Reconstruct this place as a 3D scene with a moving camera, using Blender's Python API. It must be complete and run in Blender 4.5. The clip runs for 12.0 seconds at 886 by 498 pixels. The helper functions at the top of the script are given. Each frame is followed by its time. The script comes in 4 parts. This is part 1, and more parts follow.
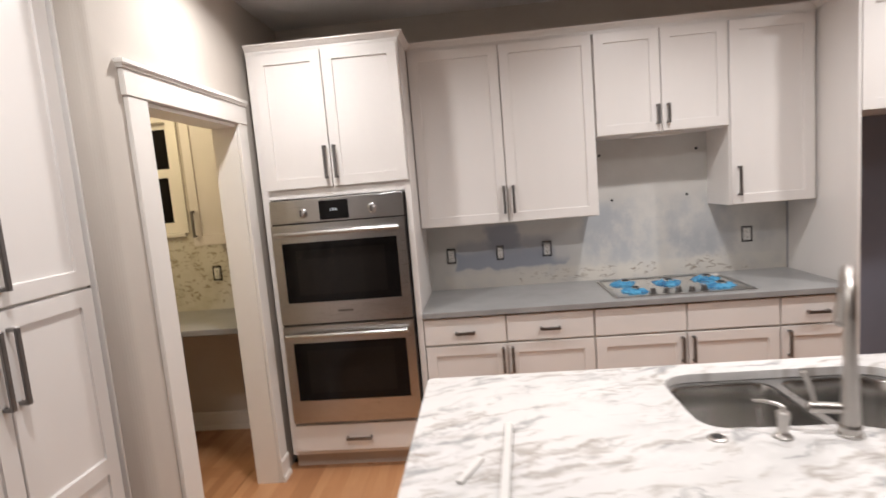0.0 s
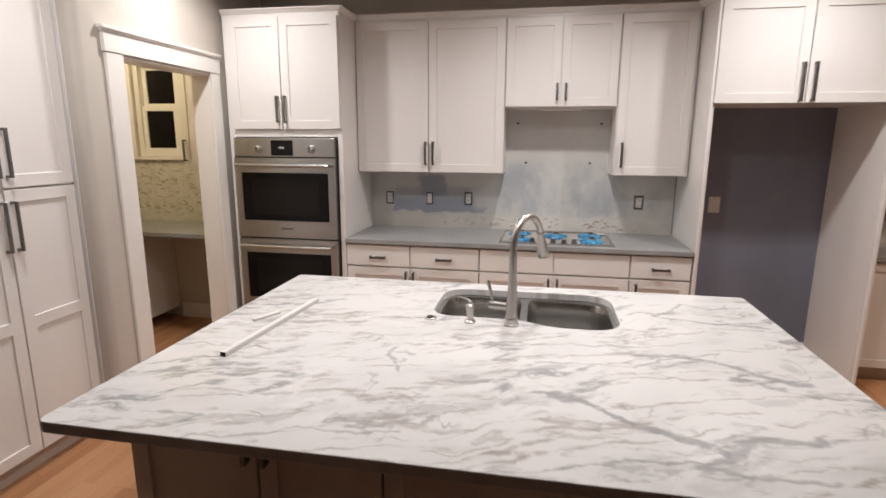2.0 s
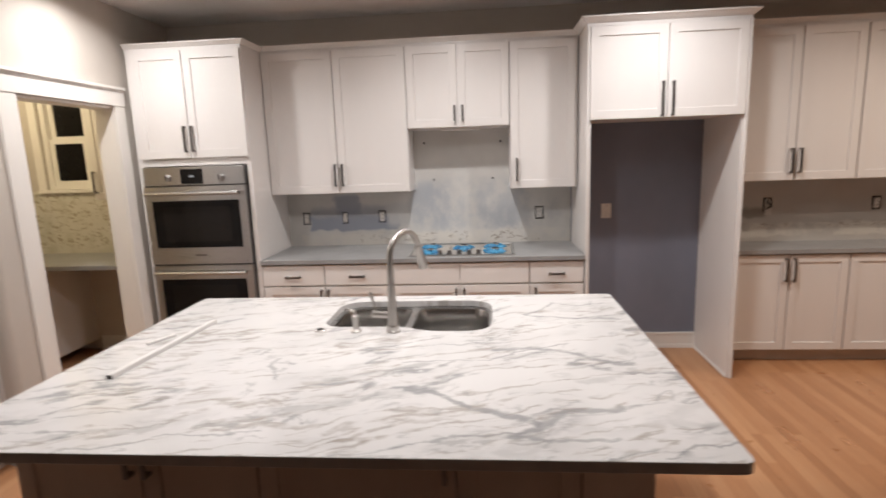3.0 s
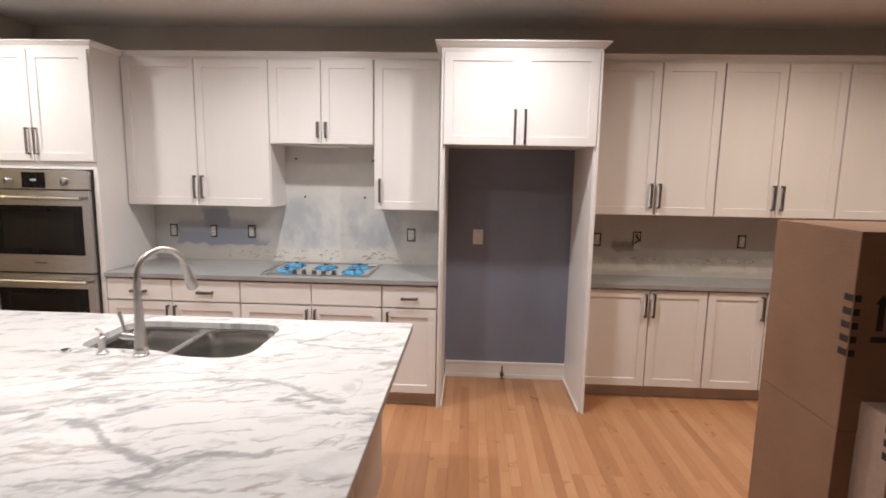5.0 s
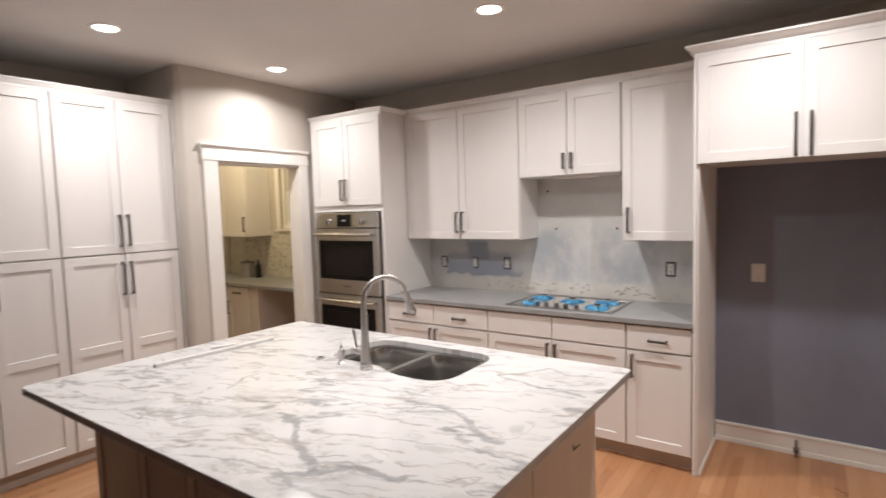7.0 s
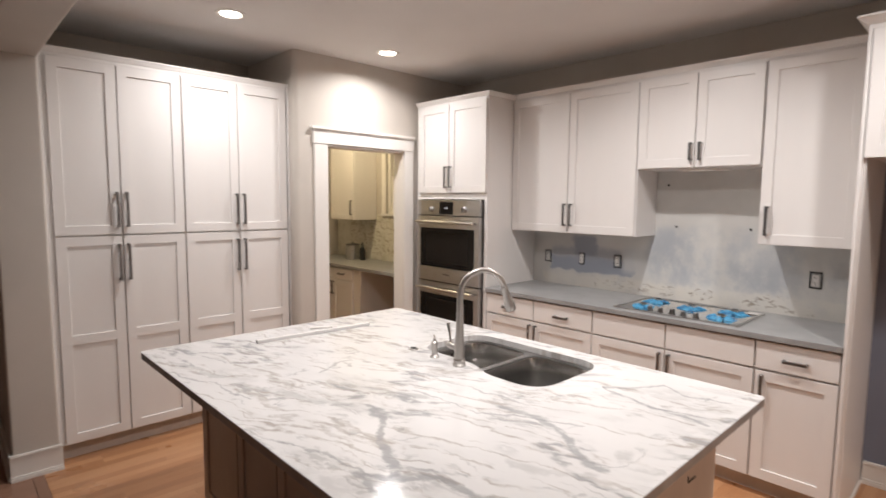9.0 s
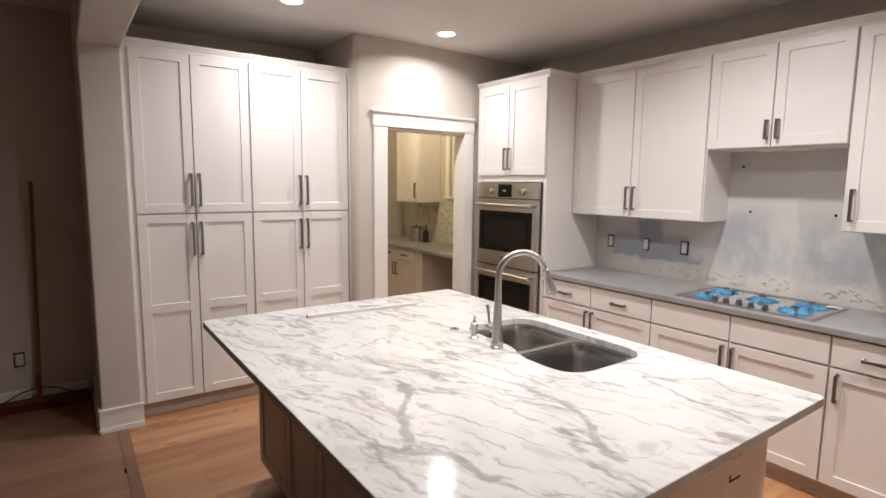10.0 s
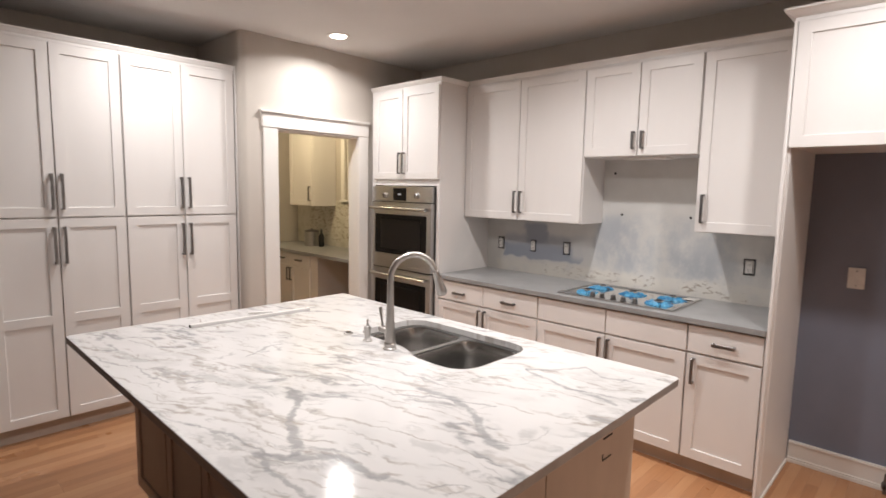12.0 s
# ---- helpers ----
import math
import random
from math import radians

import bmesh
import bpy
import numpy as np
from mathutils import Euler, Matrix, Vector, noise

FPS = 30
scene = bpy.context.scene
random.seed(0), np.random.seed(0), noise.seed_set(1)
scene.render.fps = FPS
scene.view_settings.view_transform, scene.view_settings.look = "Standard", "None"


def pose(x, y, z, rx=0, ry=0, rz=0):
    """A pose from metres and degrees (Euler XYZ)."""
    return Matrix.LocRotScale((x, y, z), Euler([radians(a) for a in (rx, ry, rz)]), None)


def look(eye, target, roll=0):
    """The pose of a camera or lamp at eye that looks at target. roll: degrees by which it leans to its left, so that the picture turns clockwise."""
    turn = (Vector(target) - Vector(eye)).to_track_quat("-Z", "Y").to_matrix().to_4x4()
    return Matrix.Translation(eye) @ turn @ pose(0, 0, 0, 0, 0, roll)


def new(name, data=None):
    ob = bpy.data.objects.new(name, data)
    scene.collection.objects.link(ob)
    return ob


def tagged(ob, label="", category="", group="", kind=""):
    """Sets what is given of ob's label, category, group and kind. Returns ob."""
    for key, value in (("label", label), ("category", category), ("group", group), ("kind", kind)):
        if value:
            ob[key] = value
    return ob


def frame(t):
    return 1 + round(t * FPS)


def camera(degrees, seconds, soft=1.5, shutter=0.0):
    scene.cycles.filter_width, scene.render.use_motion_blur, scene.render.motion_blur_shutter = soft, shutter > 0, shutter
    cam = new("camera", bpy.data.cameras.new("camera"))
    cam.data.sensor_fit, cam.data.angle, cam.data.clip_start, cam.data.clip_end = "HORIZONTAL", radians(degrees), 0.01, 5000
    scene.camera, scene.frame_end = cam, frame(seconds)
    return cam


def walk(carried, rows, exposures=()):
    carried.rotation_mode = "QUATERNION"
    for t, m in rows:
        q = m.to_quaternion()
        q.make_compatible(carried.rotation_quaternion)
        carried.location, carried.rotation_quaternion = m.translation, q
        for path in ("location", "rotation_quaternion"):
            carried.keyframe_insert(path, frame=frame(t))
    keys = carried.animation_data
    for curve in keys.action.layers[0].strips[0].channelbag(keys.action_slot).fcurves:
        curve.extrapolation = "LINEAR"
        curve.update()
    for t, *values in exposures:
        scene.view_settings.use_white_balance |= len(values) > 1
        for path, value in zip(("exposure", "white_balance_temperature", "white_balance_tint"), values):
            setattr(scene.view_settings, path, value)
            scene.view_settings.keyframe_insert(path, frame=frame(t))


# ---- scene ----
cam = camera(79.7, 12.0, 1.6, 0.5)
PATH = [
    (0, (0.058, 0.026, 1.661), (-0.097, 2.007, 1.429), -4.8),
    (0.5, (0.318, -0.173, 1.681), (0.128, 1.797, 1.392), -1.0),
    (1, (0.629, -0.273, 1.653), (0.238, 1.663, 1.34), 1.1),
    (1.5, (0.899, -0.405, 1.649), (0.49, 1.538, 1.408), -1.4),
    (2, (1.063, -0.603, 1.643), (0.711, 1.325, 1.243), 0.3),
    (2.5, (1.203, -0.723, 1.664), (0.863, 1.224, 1.358), -3.1),
    (3, (1.39, -0.762, 1.67), (1.217, 1.201, 1.325), -2.0),
    (3.5, (1.624, -0.752, 1.667), (1.489, 1.215, 1.332), 2.7),
    (5.5, (2.427, -0.485, 1.681), (2.328, 1.501, 1.467), 0.5),
    (6, (2.531, -0.384, 1.67), (2.117, 1.569, 1.551), -0.4),
    (6.5, (2.645, -0.372, 1.669), (1.819, 1.445, 1.537), -1.2),
    (7, (2.672, -0.348, 1.656), (1.52, 1.28, 1.509), -1.7),
    (9, (2.571, -0.224, 1.657), (1.131, 1.152, 1.473), 0.5),
    (9.5, (2.626, -0.158, 1.667), (1.047, 1.062, 1.528), 0.9),
    (10, (2.67, -0.097, 1.641), (1.053, 1.056, 1.396), 0.7),
    (10.5, (2.701, -0.074, 1.631), (1.081, 1.072, 1.377), 0.5),
    (11, (2.72, -0.052, 1.636), (1.122, 1.116, 1.348), 0.3),
    (11.5, (2.712, -0.074, 1.63), (1.245, 1.263, 1.389), 0.4),
    (12, (2.718, -0.089, 1.641), (1.345, 1.348, 1.416), 1.1),
]
walk(cam, [(t, look(eye, target, roll)) for t, eye, target, roll in PATH],
     [(0.0, -0.03), (1.0, -0.15), (2.0, -0.10), (3.5, 0.04), (5.5, 0.19), (6.3, 0.14), (7.5, 0.03), (9.0, 0.06), (10.5, 0.12), (12.0, 0.08)])

# ---- world, lights ----
world = bpy.data.worlds.new("night")
scene.world = world
world.use_nodes = True
world.node_tree.nodes["Background"].inputs["Color"].default_value = (0.010, 0.012, 0.018, 1)
world.node_tree.nodes["Background"].inputs["Strength"].default_value = 0.3

CEIL = 2.802
WALL_Y = 3.70
# The last two are unseen, added to warm and brighten the right-hand cabinets.
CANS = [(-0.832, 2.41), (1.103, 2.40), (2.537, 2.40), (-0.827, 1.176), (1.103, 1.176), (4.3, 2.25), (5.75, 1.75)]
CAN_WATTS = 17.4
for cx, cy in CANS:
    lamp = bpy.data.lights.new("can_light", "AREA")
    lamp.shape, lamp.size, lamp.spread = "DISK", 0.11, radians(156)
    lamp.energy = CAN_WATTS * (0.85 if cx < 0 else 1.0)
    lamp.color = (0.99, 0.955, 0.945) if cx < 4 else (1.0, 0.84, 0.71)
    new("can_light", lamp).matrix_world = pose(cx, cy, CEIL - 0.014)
lamp = bpy.data.lights.new("pantry_light", "POINT")
lamp.energy, lamp.color, lamp.shadow_soft_size = 26, (1.0, 0.83, 0.52), 0.08
new("pantry_light", lamp).matrix_world = pose(-2.35, 2.75, 2.6)


# ---- materials ----
def mat(name):
    m = bpy.data.materials.new(name)
    m.use_nodes = True
    t = m.node_tree
    return m, t, t.nodes["Principled BSDF"]


def link(t, a, b):
    t.links.new(a, b)


def texco(t, scale=(1, 1, 1), rot=(0, 0, 0), shift=True):
    co = t.nodes.new("ShaderNodeTexCoord")
    mp = t.nodes.new("ShaderNodeMapping")
    mp.inputs["Scale"].default_value = scale
    mp.inputs["Rotation"].default_value = rot
    link(t, co.outputs["Object"], mp.inputs["Vector"])
    if shift:
        info = t.nodes.new("ShaderNodeObjectInfo")
        mul = t.nodes.new("ShaderNodeMath")
        mul.operation = "MULTIPLY"
        mul.inputs[1].default_value = 37.0
        link(t, info.outputs["Random"], mul.inputs[0])
        link(t, mul.outputs[0], mp.inputs["Location"])
    return mp.outputs["Vector"]


def noise_tex(t, vec, scale, detail=4, rough=0.55, dist=0.0):
    n = t.nodes.new("ShaderNodeTexNoise")
    n.inputs["Scale"].default_value, n.inputs["Detail"].default_value = scale, detail
    n.inputs["Roughness"].default_value, n.inputs["Distortion"].default_value = rough, dist
    link(t, vec, n.inputs["Vector"])
    return n.outputs["Fac"]


def ramp(t, fac, stops):
    r = t.nodes.new("ShaderNodeValToRGB")
    r.color_ramp.elements[0].position, r.color_ramp.elements[0].color = stops[0][0], (*stops[0][1], 1)
    r.color_ramp.elements[1].position, r.color_ramp.elements[1].color = stops[-1][0], (*stops[-1][1], 1)
    for p, c in stops[1:-1]:
        r.color_ramp.elements.new(p).color = (*c, 1)
    link(t, fac, r.inputs["Fac"])
    return r.outputs["Color"]


def math_node(t, op, a, b=None):
    n = t.nodes.new("ShaderNodeMath")
    n.operation = op
    for i, v in enumerate((a, b)):
        if v is None:
            continue
        if isinstance(v, (int, float)):
            n.inputs[i].default_value = v
        else:
            link(t, v, n.inputs[i])
    return n.outputs[0]


def step(t, v, lo, hi):
    n = t.nodes.new("ShaderNodeMapRange")
    n.interpolation_type = "SMOOTHSTEP"
    n.inputs["From Min"].default_value, n.inputs["From Max"].default_value = lo, hi
    if lo > hi:
        n.inputs["From Min"].default_value, n.inputs["From Max"].default_value = hi, lo
        n.inputs["To Min"].default_value, n.inputs["To Max"].default_value = 1, 0
    link(t, v, n.inputs["Value"])
    return n.outputs[0]


def mix(t, fac, a, b):
    n = t.nodes.new("ShaderNodeMix")
    n.data_type = "RGBA"
    if isinstance(fac, (int, float)):
        n.inputs[0].default_value = fac
    else:
        link(t, fac, n.inputs[0])
    for i, v in ((6, a), (7, b)):
        if isinstance(v, tuple):
            n.inputs[i].default_value = (*v, 1)
        else:
            link(t, v, n.inputs[i])
    return n.outputs[2]


def bump(t, bsdf, height, strength, distance):
    b = t.nodes.new("ShaderNodeBump")
    b.inputs["Strength"].default_value, b.inputs["Distance"].default_value = strength, distance
    link(t, height, b.inputs["Height"])
    link(t, b.outputs["Normal"], bsdf.inputs["Normal"])


def painted(name, colour, rough=0.45, vary=0.05, grain=(4, 4, 4), fine=160, relief=0.08):
    """Paint with slow blotches and a fine roller or brush relief."""
    m, t, b = mat(name)
    v = texco(t)
    lo = tuple(c * (1 - vary) for c in colour)
    hi = tuple(min(1, c * (1 + vary)) for c in colour)
    n = noise_tex(t, texco(t, grain), 1.3, 5)
    link(t, ramp(t, n, [(0.3, lo), (0.7, hi)]), b.inputs["Base Color"])
    n2 = noise_tex(t, v, 5, 3)
    r = t.nodes.new("ShaderNodeMapRange")
    r.inputs["To Min"].default_value, r.inputs["To Max"].default_value = rough - 0.06, rough + 0.08
    link(t, n2, r.inputs["Value"])
    link(t, r.outputs[0], b.inputs["Roughness"])
    bump(t, b, noise_tex(t, v, fine, 2), relief, 0.002)
    return m


def metal(name, colour, rough=0.3, brush=(1, 1, 60)):
    m, t, b = mat(name)
    b.inputs["Metallic"].default_value = 1.0
    n = noise_tex(t, texco(t, brush), 14, 4, 0.6)
    link(t, ramp(t, n, [(0.3, tuple(c * 0.93 for c in colour)), (0.7, colour)]), b.inputs["Base Color"])
    r = t.nodes.new("ShaderNodeMapRange")
    r.inputs["To Min"].default_value, r.inputs["To Max"].default_value = rough - 0.07, rough + 0.07
    link(t, n, r.inputs["Value"])
    link(t, r.outputs[0], b.inputs["Roughness"])
    return m


def plain(name, colour, rough=0.5, metallic=0.0):
    m, t, b = mat(name)
    n = noise_tex(t, texco(t), 30, 3)
    link(t, ramp(t, n, [(0.3, tuple(c * 0.88 for c in colour)), (0.7, colour)]), b.inputs["Base Color"])
    b.inputs["Roughness"].default_value, b.inputs["Metallic"].default_value = rough, metallic
    return m


def marble():
    """White slab: a few broad grey veins that wander over it, thin streaks that run with them, pale clouds."""
    m, t, b = mat("marble")
    base = texco(t, shift=False)

    def vmath(op, *args):
        n = t.nodes.new("ShaderNodeVectorMath")
        n.operation = op
        for i, v in enumerate(args):
            if isinstance(v, tuple):
                n.inputs[i].default_value = v
            else:
                link(t, v, n.inputs[i])
        return n

    def warped(vec, size, reach):
        n = t.nodes.new("ShaderNodeTexNoise")
        n.inputs["Scale"].default_value, n.inputs["Detail"].default_value = size, 4
        link(t, vec, n.inputs["Vector"])
        mid = vmath("SUBTRACT", n.outputs["Color"], (0.5, 0.5, 0.5)).outputs[0]
        return vmath("MULTIPLY_ADD", mid, (reach, reach, 0.0), vec).outputs[0]

    flat = vmath("MULTIPLY", base, (1, 1, 0)).outputs[0]
    crinkled = warped(flat, 34.0, 0.024)
    bent = warped(crinkled, 7.0, 0.11)
    slow = warped(warped(crinkled, 9.0, 0.05), 2.2, 0.20)

    def turned(vec, degrees, long, across, seed):
        mp = t.nodes.new("ShaderNodeMapping")
        mp.vector_type = "TEXTURE"
        mp.inputs["Rotation"].default_value = (0, 0, radians(degrees))
        mp.inputs["Scale"].default_value = (long, across, 1)
        mp.inputs["Location"].default_value = (seed, seed * 0.7, 0)
        link(t, vec, mp.inputs["Vector"])
        return mp.outputs["Vector"]

    def streaks(degrees, long, across, size, width, seed, detail=4):
        n = noise_tex(t, turned(slow, degrees, long, across, seed), size, detail, 0.5)
        return step(t, math_node(t, "ABSOLUTE", math_node(t, "SUBTRACT", n, 0.5)), width, 0.0)

    def gate(size, lo, hi, seed):
        return step(t, noise_tex(t, turned(flat, 20, 1.3, 1, seed), size, 3), lo, hi)

    def vein(width, *points):
        """Fades from 1 along the line through the points to 0 at its ragged edge."""
        near = None
        for (ax, ay), (bx, by) in zip(points, points[1:]):
            along = Vector((bx - ax, by - ay, 0))
            pa = vmath("SUBTRACT", bent, (ax, ay, 0.0)).outputs[0]
            h = math_node(t, "DIVIDE", vmath("DOT_PRODUCT", pa, tuple(along)).outputs["Value"], along.length_squared)
            h = math_node(t, "MINIMUM", math_node(t, "MAXIMUM", h, 0.0), 1.0)
            foot = t.nodes.new("ShaderNodeVectorMath")
            foot.operation = "SCALE"
            foot.inputs[0].default_value = tuple(along)
            link(t, h, foot.inputs["Scale"])
            d = vmath("LENGTH", vmath("SUBTRACT", pa, foot.outputs[0]).outputs[0]).outputs["Value"]
            near = d if near is None else math_node(t, "MINIMUM", near, d)
        return step(t, math_node(t, "ADD", near, math_node(t, "MULTIPLY", ragged, width)), width * 1.25, width * 0.45)

    ragged = math_node(t, "SUBTRACT", noise_tex(t, turned(bent, 20, 1.6, 1, 4.0), 11, 4), 0.42)
    patchy = step(t, noise_tex(t, turned(bent, 20, 1.5, 0.8, 7.7), 14, 4), 0.30, 0.60)

    broken = step(t, noise_tex(t, turned(crinkled, 20, 1.4, 0.9, 5.1), 17, 4, 0.6), 0.36, 0.56)
    cloud = step(t, noise_tex(t, turned(slow, 22, 1.4, 0.6, 2.0), 2.6, 6, 0.6), 0.48, 0.85)
    col = mix(t, cloud, (0.70, 0.685, 0.675), (0.57, 0.56, 0.55))
    # thin streaks, warm and grey
    warm, cool, slate = (0.36, 0.32, 0.285), (0.38, 0.375, 0.37), (0.31, 0.31, 0.315)
    for f, force, tint in (
            (math_node(t, "MULTIPLY", streaks(22, 1.6, 0.45, 1.4, 0.10, 3.9), gate(2.6, 0.46, 0.62, 3.0)), 0.30, cool),
            (math_node(t, "MULTIPLY", streaks(17, 1.9, 0.36, 1.6, 0.022, 9.4), gate(2.9, 0.40, 0.52, 1.0)), 0.75, warm),
            (math_node(t, "MULTIPLY", streaks(24, 1.7, 0.40, 1.5, 0.024, 3.1), gate(2.7, 0.45, 0.56, 5.0)), 0.85, slate),
            (math_node(t, "MULTIPLY", streaks(20, 1.6, 0.30, 2.4, 0.022, 6.6), gate(3.3, 0.41, 0.53, 8.0)), 0.62, warm),
            (math_node(t, "MULTIPLY", streaks(14, 1.3, 0.34, 3.6, 0.024, 1.4), gate(3.6, 0.48, 0.58, 2.2)), 0.55, cool),
            (math_node(t, "MULTIPLY", streaks(70, 1.2, 0.45, 1.9, 0.015, 2.3), gate(2.8, 0.52, 0.60, 6.0)), 0.65, slate)):
        f = math_node(t, "MULTIPLY", f, broken)
        col = mix(t, math_node(t, "MULTIPLY", f, force), col, tint)
    # broad soft veins
    for f, force in (
            (vein(0.030, (0.61, 0.62), (0.82, 0.70), (0.94, 0.75), (1.12, 0.83)), 0.50),
            (vein(0.024, (0.84, 0.91), (0.95, 0.95), (1.04, 0.99), (1.14, 1.05)), 0.62),
            (vein(0.014, (0.08, 0.48), (0.20, 0.55), (0.31, 0.56), (0.45, 0.59)), 0.50),
            (vein(0.024, (1.86, 1.20), (1.92, 1.12), (1.99, 1.15)), 0.50),
            (vein(0.020, (1.70, 0.89), (1.77, 0.92), (1.86, 0.99)), 0.40)):
        col = mix(t, math_node(t, "MULTIPLY", math_node(t, "MULTIPLY", f, patchy), force), col, cool)
    # the dark ones
    for f, force in (
            (vein(0.016, (1.12, 0.83), (1.21, 0.80), (1.35, 0.71), (1.50, 0.62)), 0.80),
            (vein(0.019, (1.44, 0.54), (1.51, 0.61), (1.61, 0.67), (1.75, 0.71)), 0.75),
            (vein(0.013, (1.45, 0.55), (1.54, 0.53), (1.71, 0.54)), 0.65),
            (vein(0.019, (1.41, 1.19), (1.55, 1.22), (1.66, 1.15), (1.88, 1.04)), 0.72),
            (vein(0.010, (0.63, 0.90), (0.58, 1.01), (0.60, 1.10)), 0.60),
            (vein(0.010, (1.56, 1.64), (1.69, 1.60), (1.97, 1.57)), 0.60),
            (vein(0.010, (1.56, 1.64), (1.70, 1.83), (1.79, 1.77), (1.94, 1.81)), 0.60),
            (vein(0.007, (1.07, 1.07), (1.38, 1.08), (1.47, 1.16), (1.69, 1.26)), 0.60),
            (vein(0.006, (1.14, 0.48), (1.30, 0.53), (1.46, 0.57)), 0.65),
            (vein(0.006, (1.80, 0.45), (1.90, 0.50), (2.03, 0.53)), 0.70),
            (vein(0.006, (0.23, 0.44), (0.45, 0.52), (0.73, 0.55)), 0.60),
            (vein(0.006, (1.01, 1.22), (1.24, 1.25), (1.46, 1.27)), 0.55)):
        f = math_node(t, "MULTIPLY", f, step(t, noise_tex(t, turned(crinkled, 30, 1.3, 0.8, 3.3), 21, 4, 0.6), 0.22, 0.50))
        col = mix(t, math_node(t, "MULTIPLY", f, force), col, slate)
    link(t, col, b.inputs["Base Color"])
    b.inputs["Roughness"].default_value = 0.12
    b.inputs["Specular IOR Level"].default_value = 0.32
    return m


def oak(name, lo, mid, hi, rough=0.36):
    m, t, b = mat(name)
    info = t.nodes.new("ShaderNodeObjectInfo")
    geo = t.nodes.new("ShaderNodeNewGeometry")
    rnd = math_node(t, "FRACT", math_node(t, "ADD", info.outputs["Random"], geo.outputs["Random Per Island"]))
    n = noise_tex(t, texco(t, (26, 1.4, 8)), 2.2, 6, 0.62, 0.8)
    scuff = noise_tex(t, texco(t, (3, 1.2, 1)), 2.4, 6, 0.6)
    tone = math_node(t, "ADD", math_node(t, "MULTIPLY", rnd, 0.42), math_node(t, "MULTIPLY", n, 0.40))
    tone = math_node(t, "ADD", tone, math_node(t, "MULTIPLY", scuff, 0.28))
    link(t, ramp(t, tone, [(0.12, lo), (0.5, mid), (0.9, hi)]), b.inputs["Base Color"])
    n2 = noise_tex(t, texco(t), 3, 4)
    r = t.nodes.new("ShaderNodeMapRange")
    r.inputs["To Min"].default_value, r.inputs["To Max"].default_value = rough - 0.08, rough + 0.14
    link(t, n2, r.inputs["Value"])
    link(t, r.outputs[0], b.inputs["Roughness"])
    bump(t, b, n, 0.08, 0.001)
    return m


def bare_wall(name, patches, chips, ground):
    """Stripped backsplash: primer, blue-grey patches of old paint and a torn strip of plaster."""
    m, t, b = mat(name)
    co = t.nodes.new("ShaderNodeTexCoord")
    wob = t.nodes.new("ShaderNodeTexNoise")
    wob.inputs["Scale"].default_value, wob.inputs["Detail"].default_value = 9, 7
    link(t, co.outputs["Object"], wob.inputs["Vector"])
    mid = t.nodes.new("ShaderNodeVectorMath")
    mid.operation = "SUBTRACT"
    link(t, wob.outputs["Color"], mid.inputs[0])
    mid.inputs[1].default_value = (0.5, 0.5, 0.5)
    add = t.nodes.new("ShaderNodeVectorMath")
    add.operation = "MULTIPLY_ADD"
    link(t, mid.outputs[0], add.inputs[0])
    add.inputs[1].default_value = (0.18, 0.0, 0.075)
    link(t, co.outputs["Object"], add.inputs[2])
    sep = t.nodes.new("ShaderNodeSeparateXYZ")
    link(t, add.outputs[0], sep.inputs[0])
    x, z = sep.outputs[0], sep.outputs[2]

    def area(x0, x1, z0, z1, soft):
        a = math_node(t, "MULTIPLY", step(t, x, x0 - soft, x0 + soft), step(t, x, x1 + soft, x1 - soft))
        c = math_node(t, "MULTIPLY", step(t, z, z0 - soft, z0 + soft), step(t, z, z1 + soft, z1 - soft))
        return math_node(t, "MULTIPLY", a, c)

    v = texco(t, shift=False)
    streak = noise_tex(t, texco(t, (2.2, 1, 1.5), shift=False), 2.6, 7, 0.66)
    col = ramp(t, noise_tex(t, v, 3.5, 5), [(0.3, tuple(c * 0.88 for c in ground)), (0.7, ground)])
    for x0, x1, z0, z1, soft, colour, force in patches:
        f = math_node(t, "MULTIPLY", area(x0, x1, z0, z1, soft), force)
        f = math_node(t, "MULTIPLY", f, step(t, streak, 0.36, 0.62) if force < 0.85 else 1.0)
        col = mix(t, f, col, colour)
    for x0, x1, z0, z1, colour, dense in chips:
        spots = noise_tex(t, texco(t, (1, 1, 2.4), shift=False), 19, 4, 0.6, 0.6)
        torn = step(t, spots, 0.585 - 0.03 * dense, 0.63 - 0.03 * dense)
        band = area(x0, x1, z0, z1, 0.02)
        where = step(t, noise_tex(t, texco(t, (1.0, 1, 0.6), shift=False), 5.5, 3), 0.53 - 0.22 * dense, 0.60 - 0.22 * dense)
        pale = math_node(t, "MULTIPLY", area(x0 - 0.5, x1 + 0.5, z0 - 0.08, z1, 0.014), step(t, noise_tex(t, v, 9, 5), 0.30, 0.55))
        col = mix(t, math_node(t, "MULTIPLY", pale, 0.6), col, (0.71, 0.68, 0.62))
        f = math_node(t, "MULTIPLY", math_node(t, "MULTIPLY", band, where), torn)
        col = mix(t, math_node(t, "MULTIPLY", f, 0.8), col, colour)
    link(t, col, b.inputs["Base Color"])
    b.inputs["Roughness"].default_value = 0.75
    bump(t, b, noise_tex(t, v, 30, 6, 0.65), 0.35, 0.004)
    return m


def emitter(name, colour, strength):
    m, t, b = mat(name)
    b.inputs["Base Color"].default_value = (*colour, 1)
    b.inputs["Emission Color"].default_value = (*colour, 1)
    b.inputs["Emission Strength"].default_value = strength
    return m


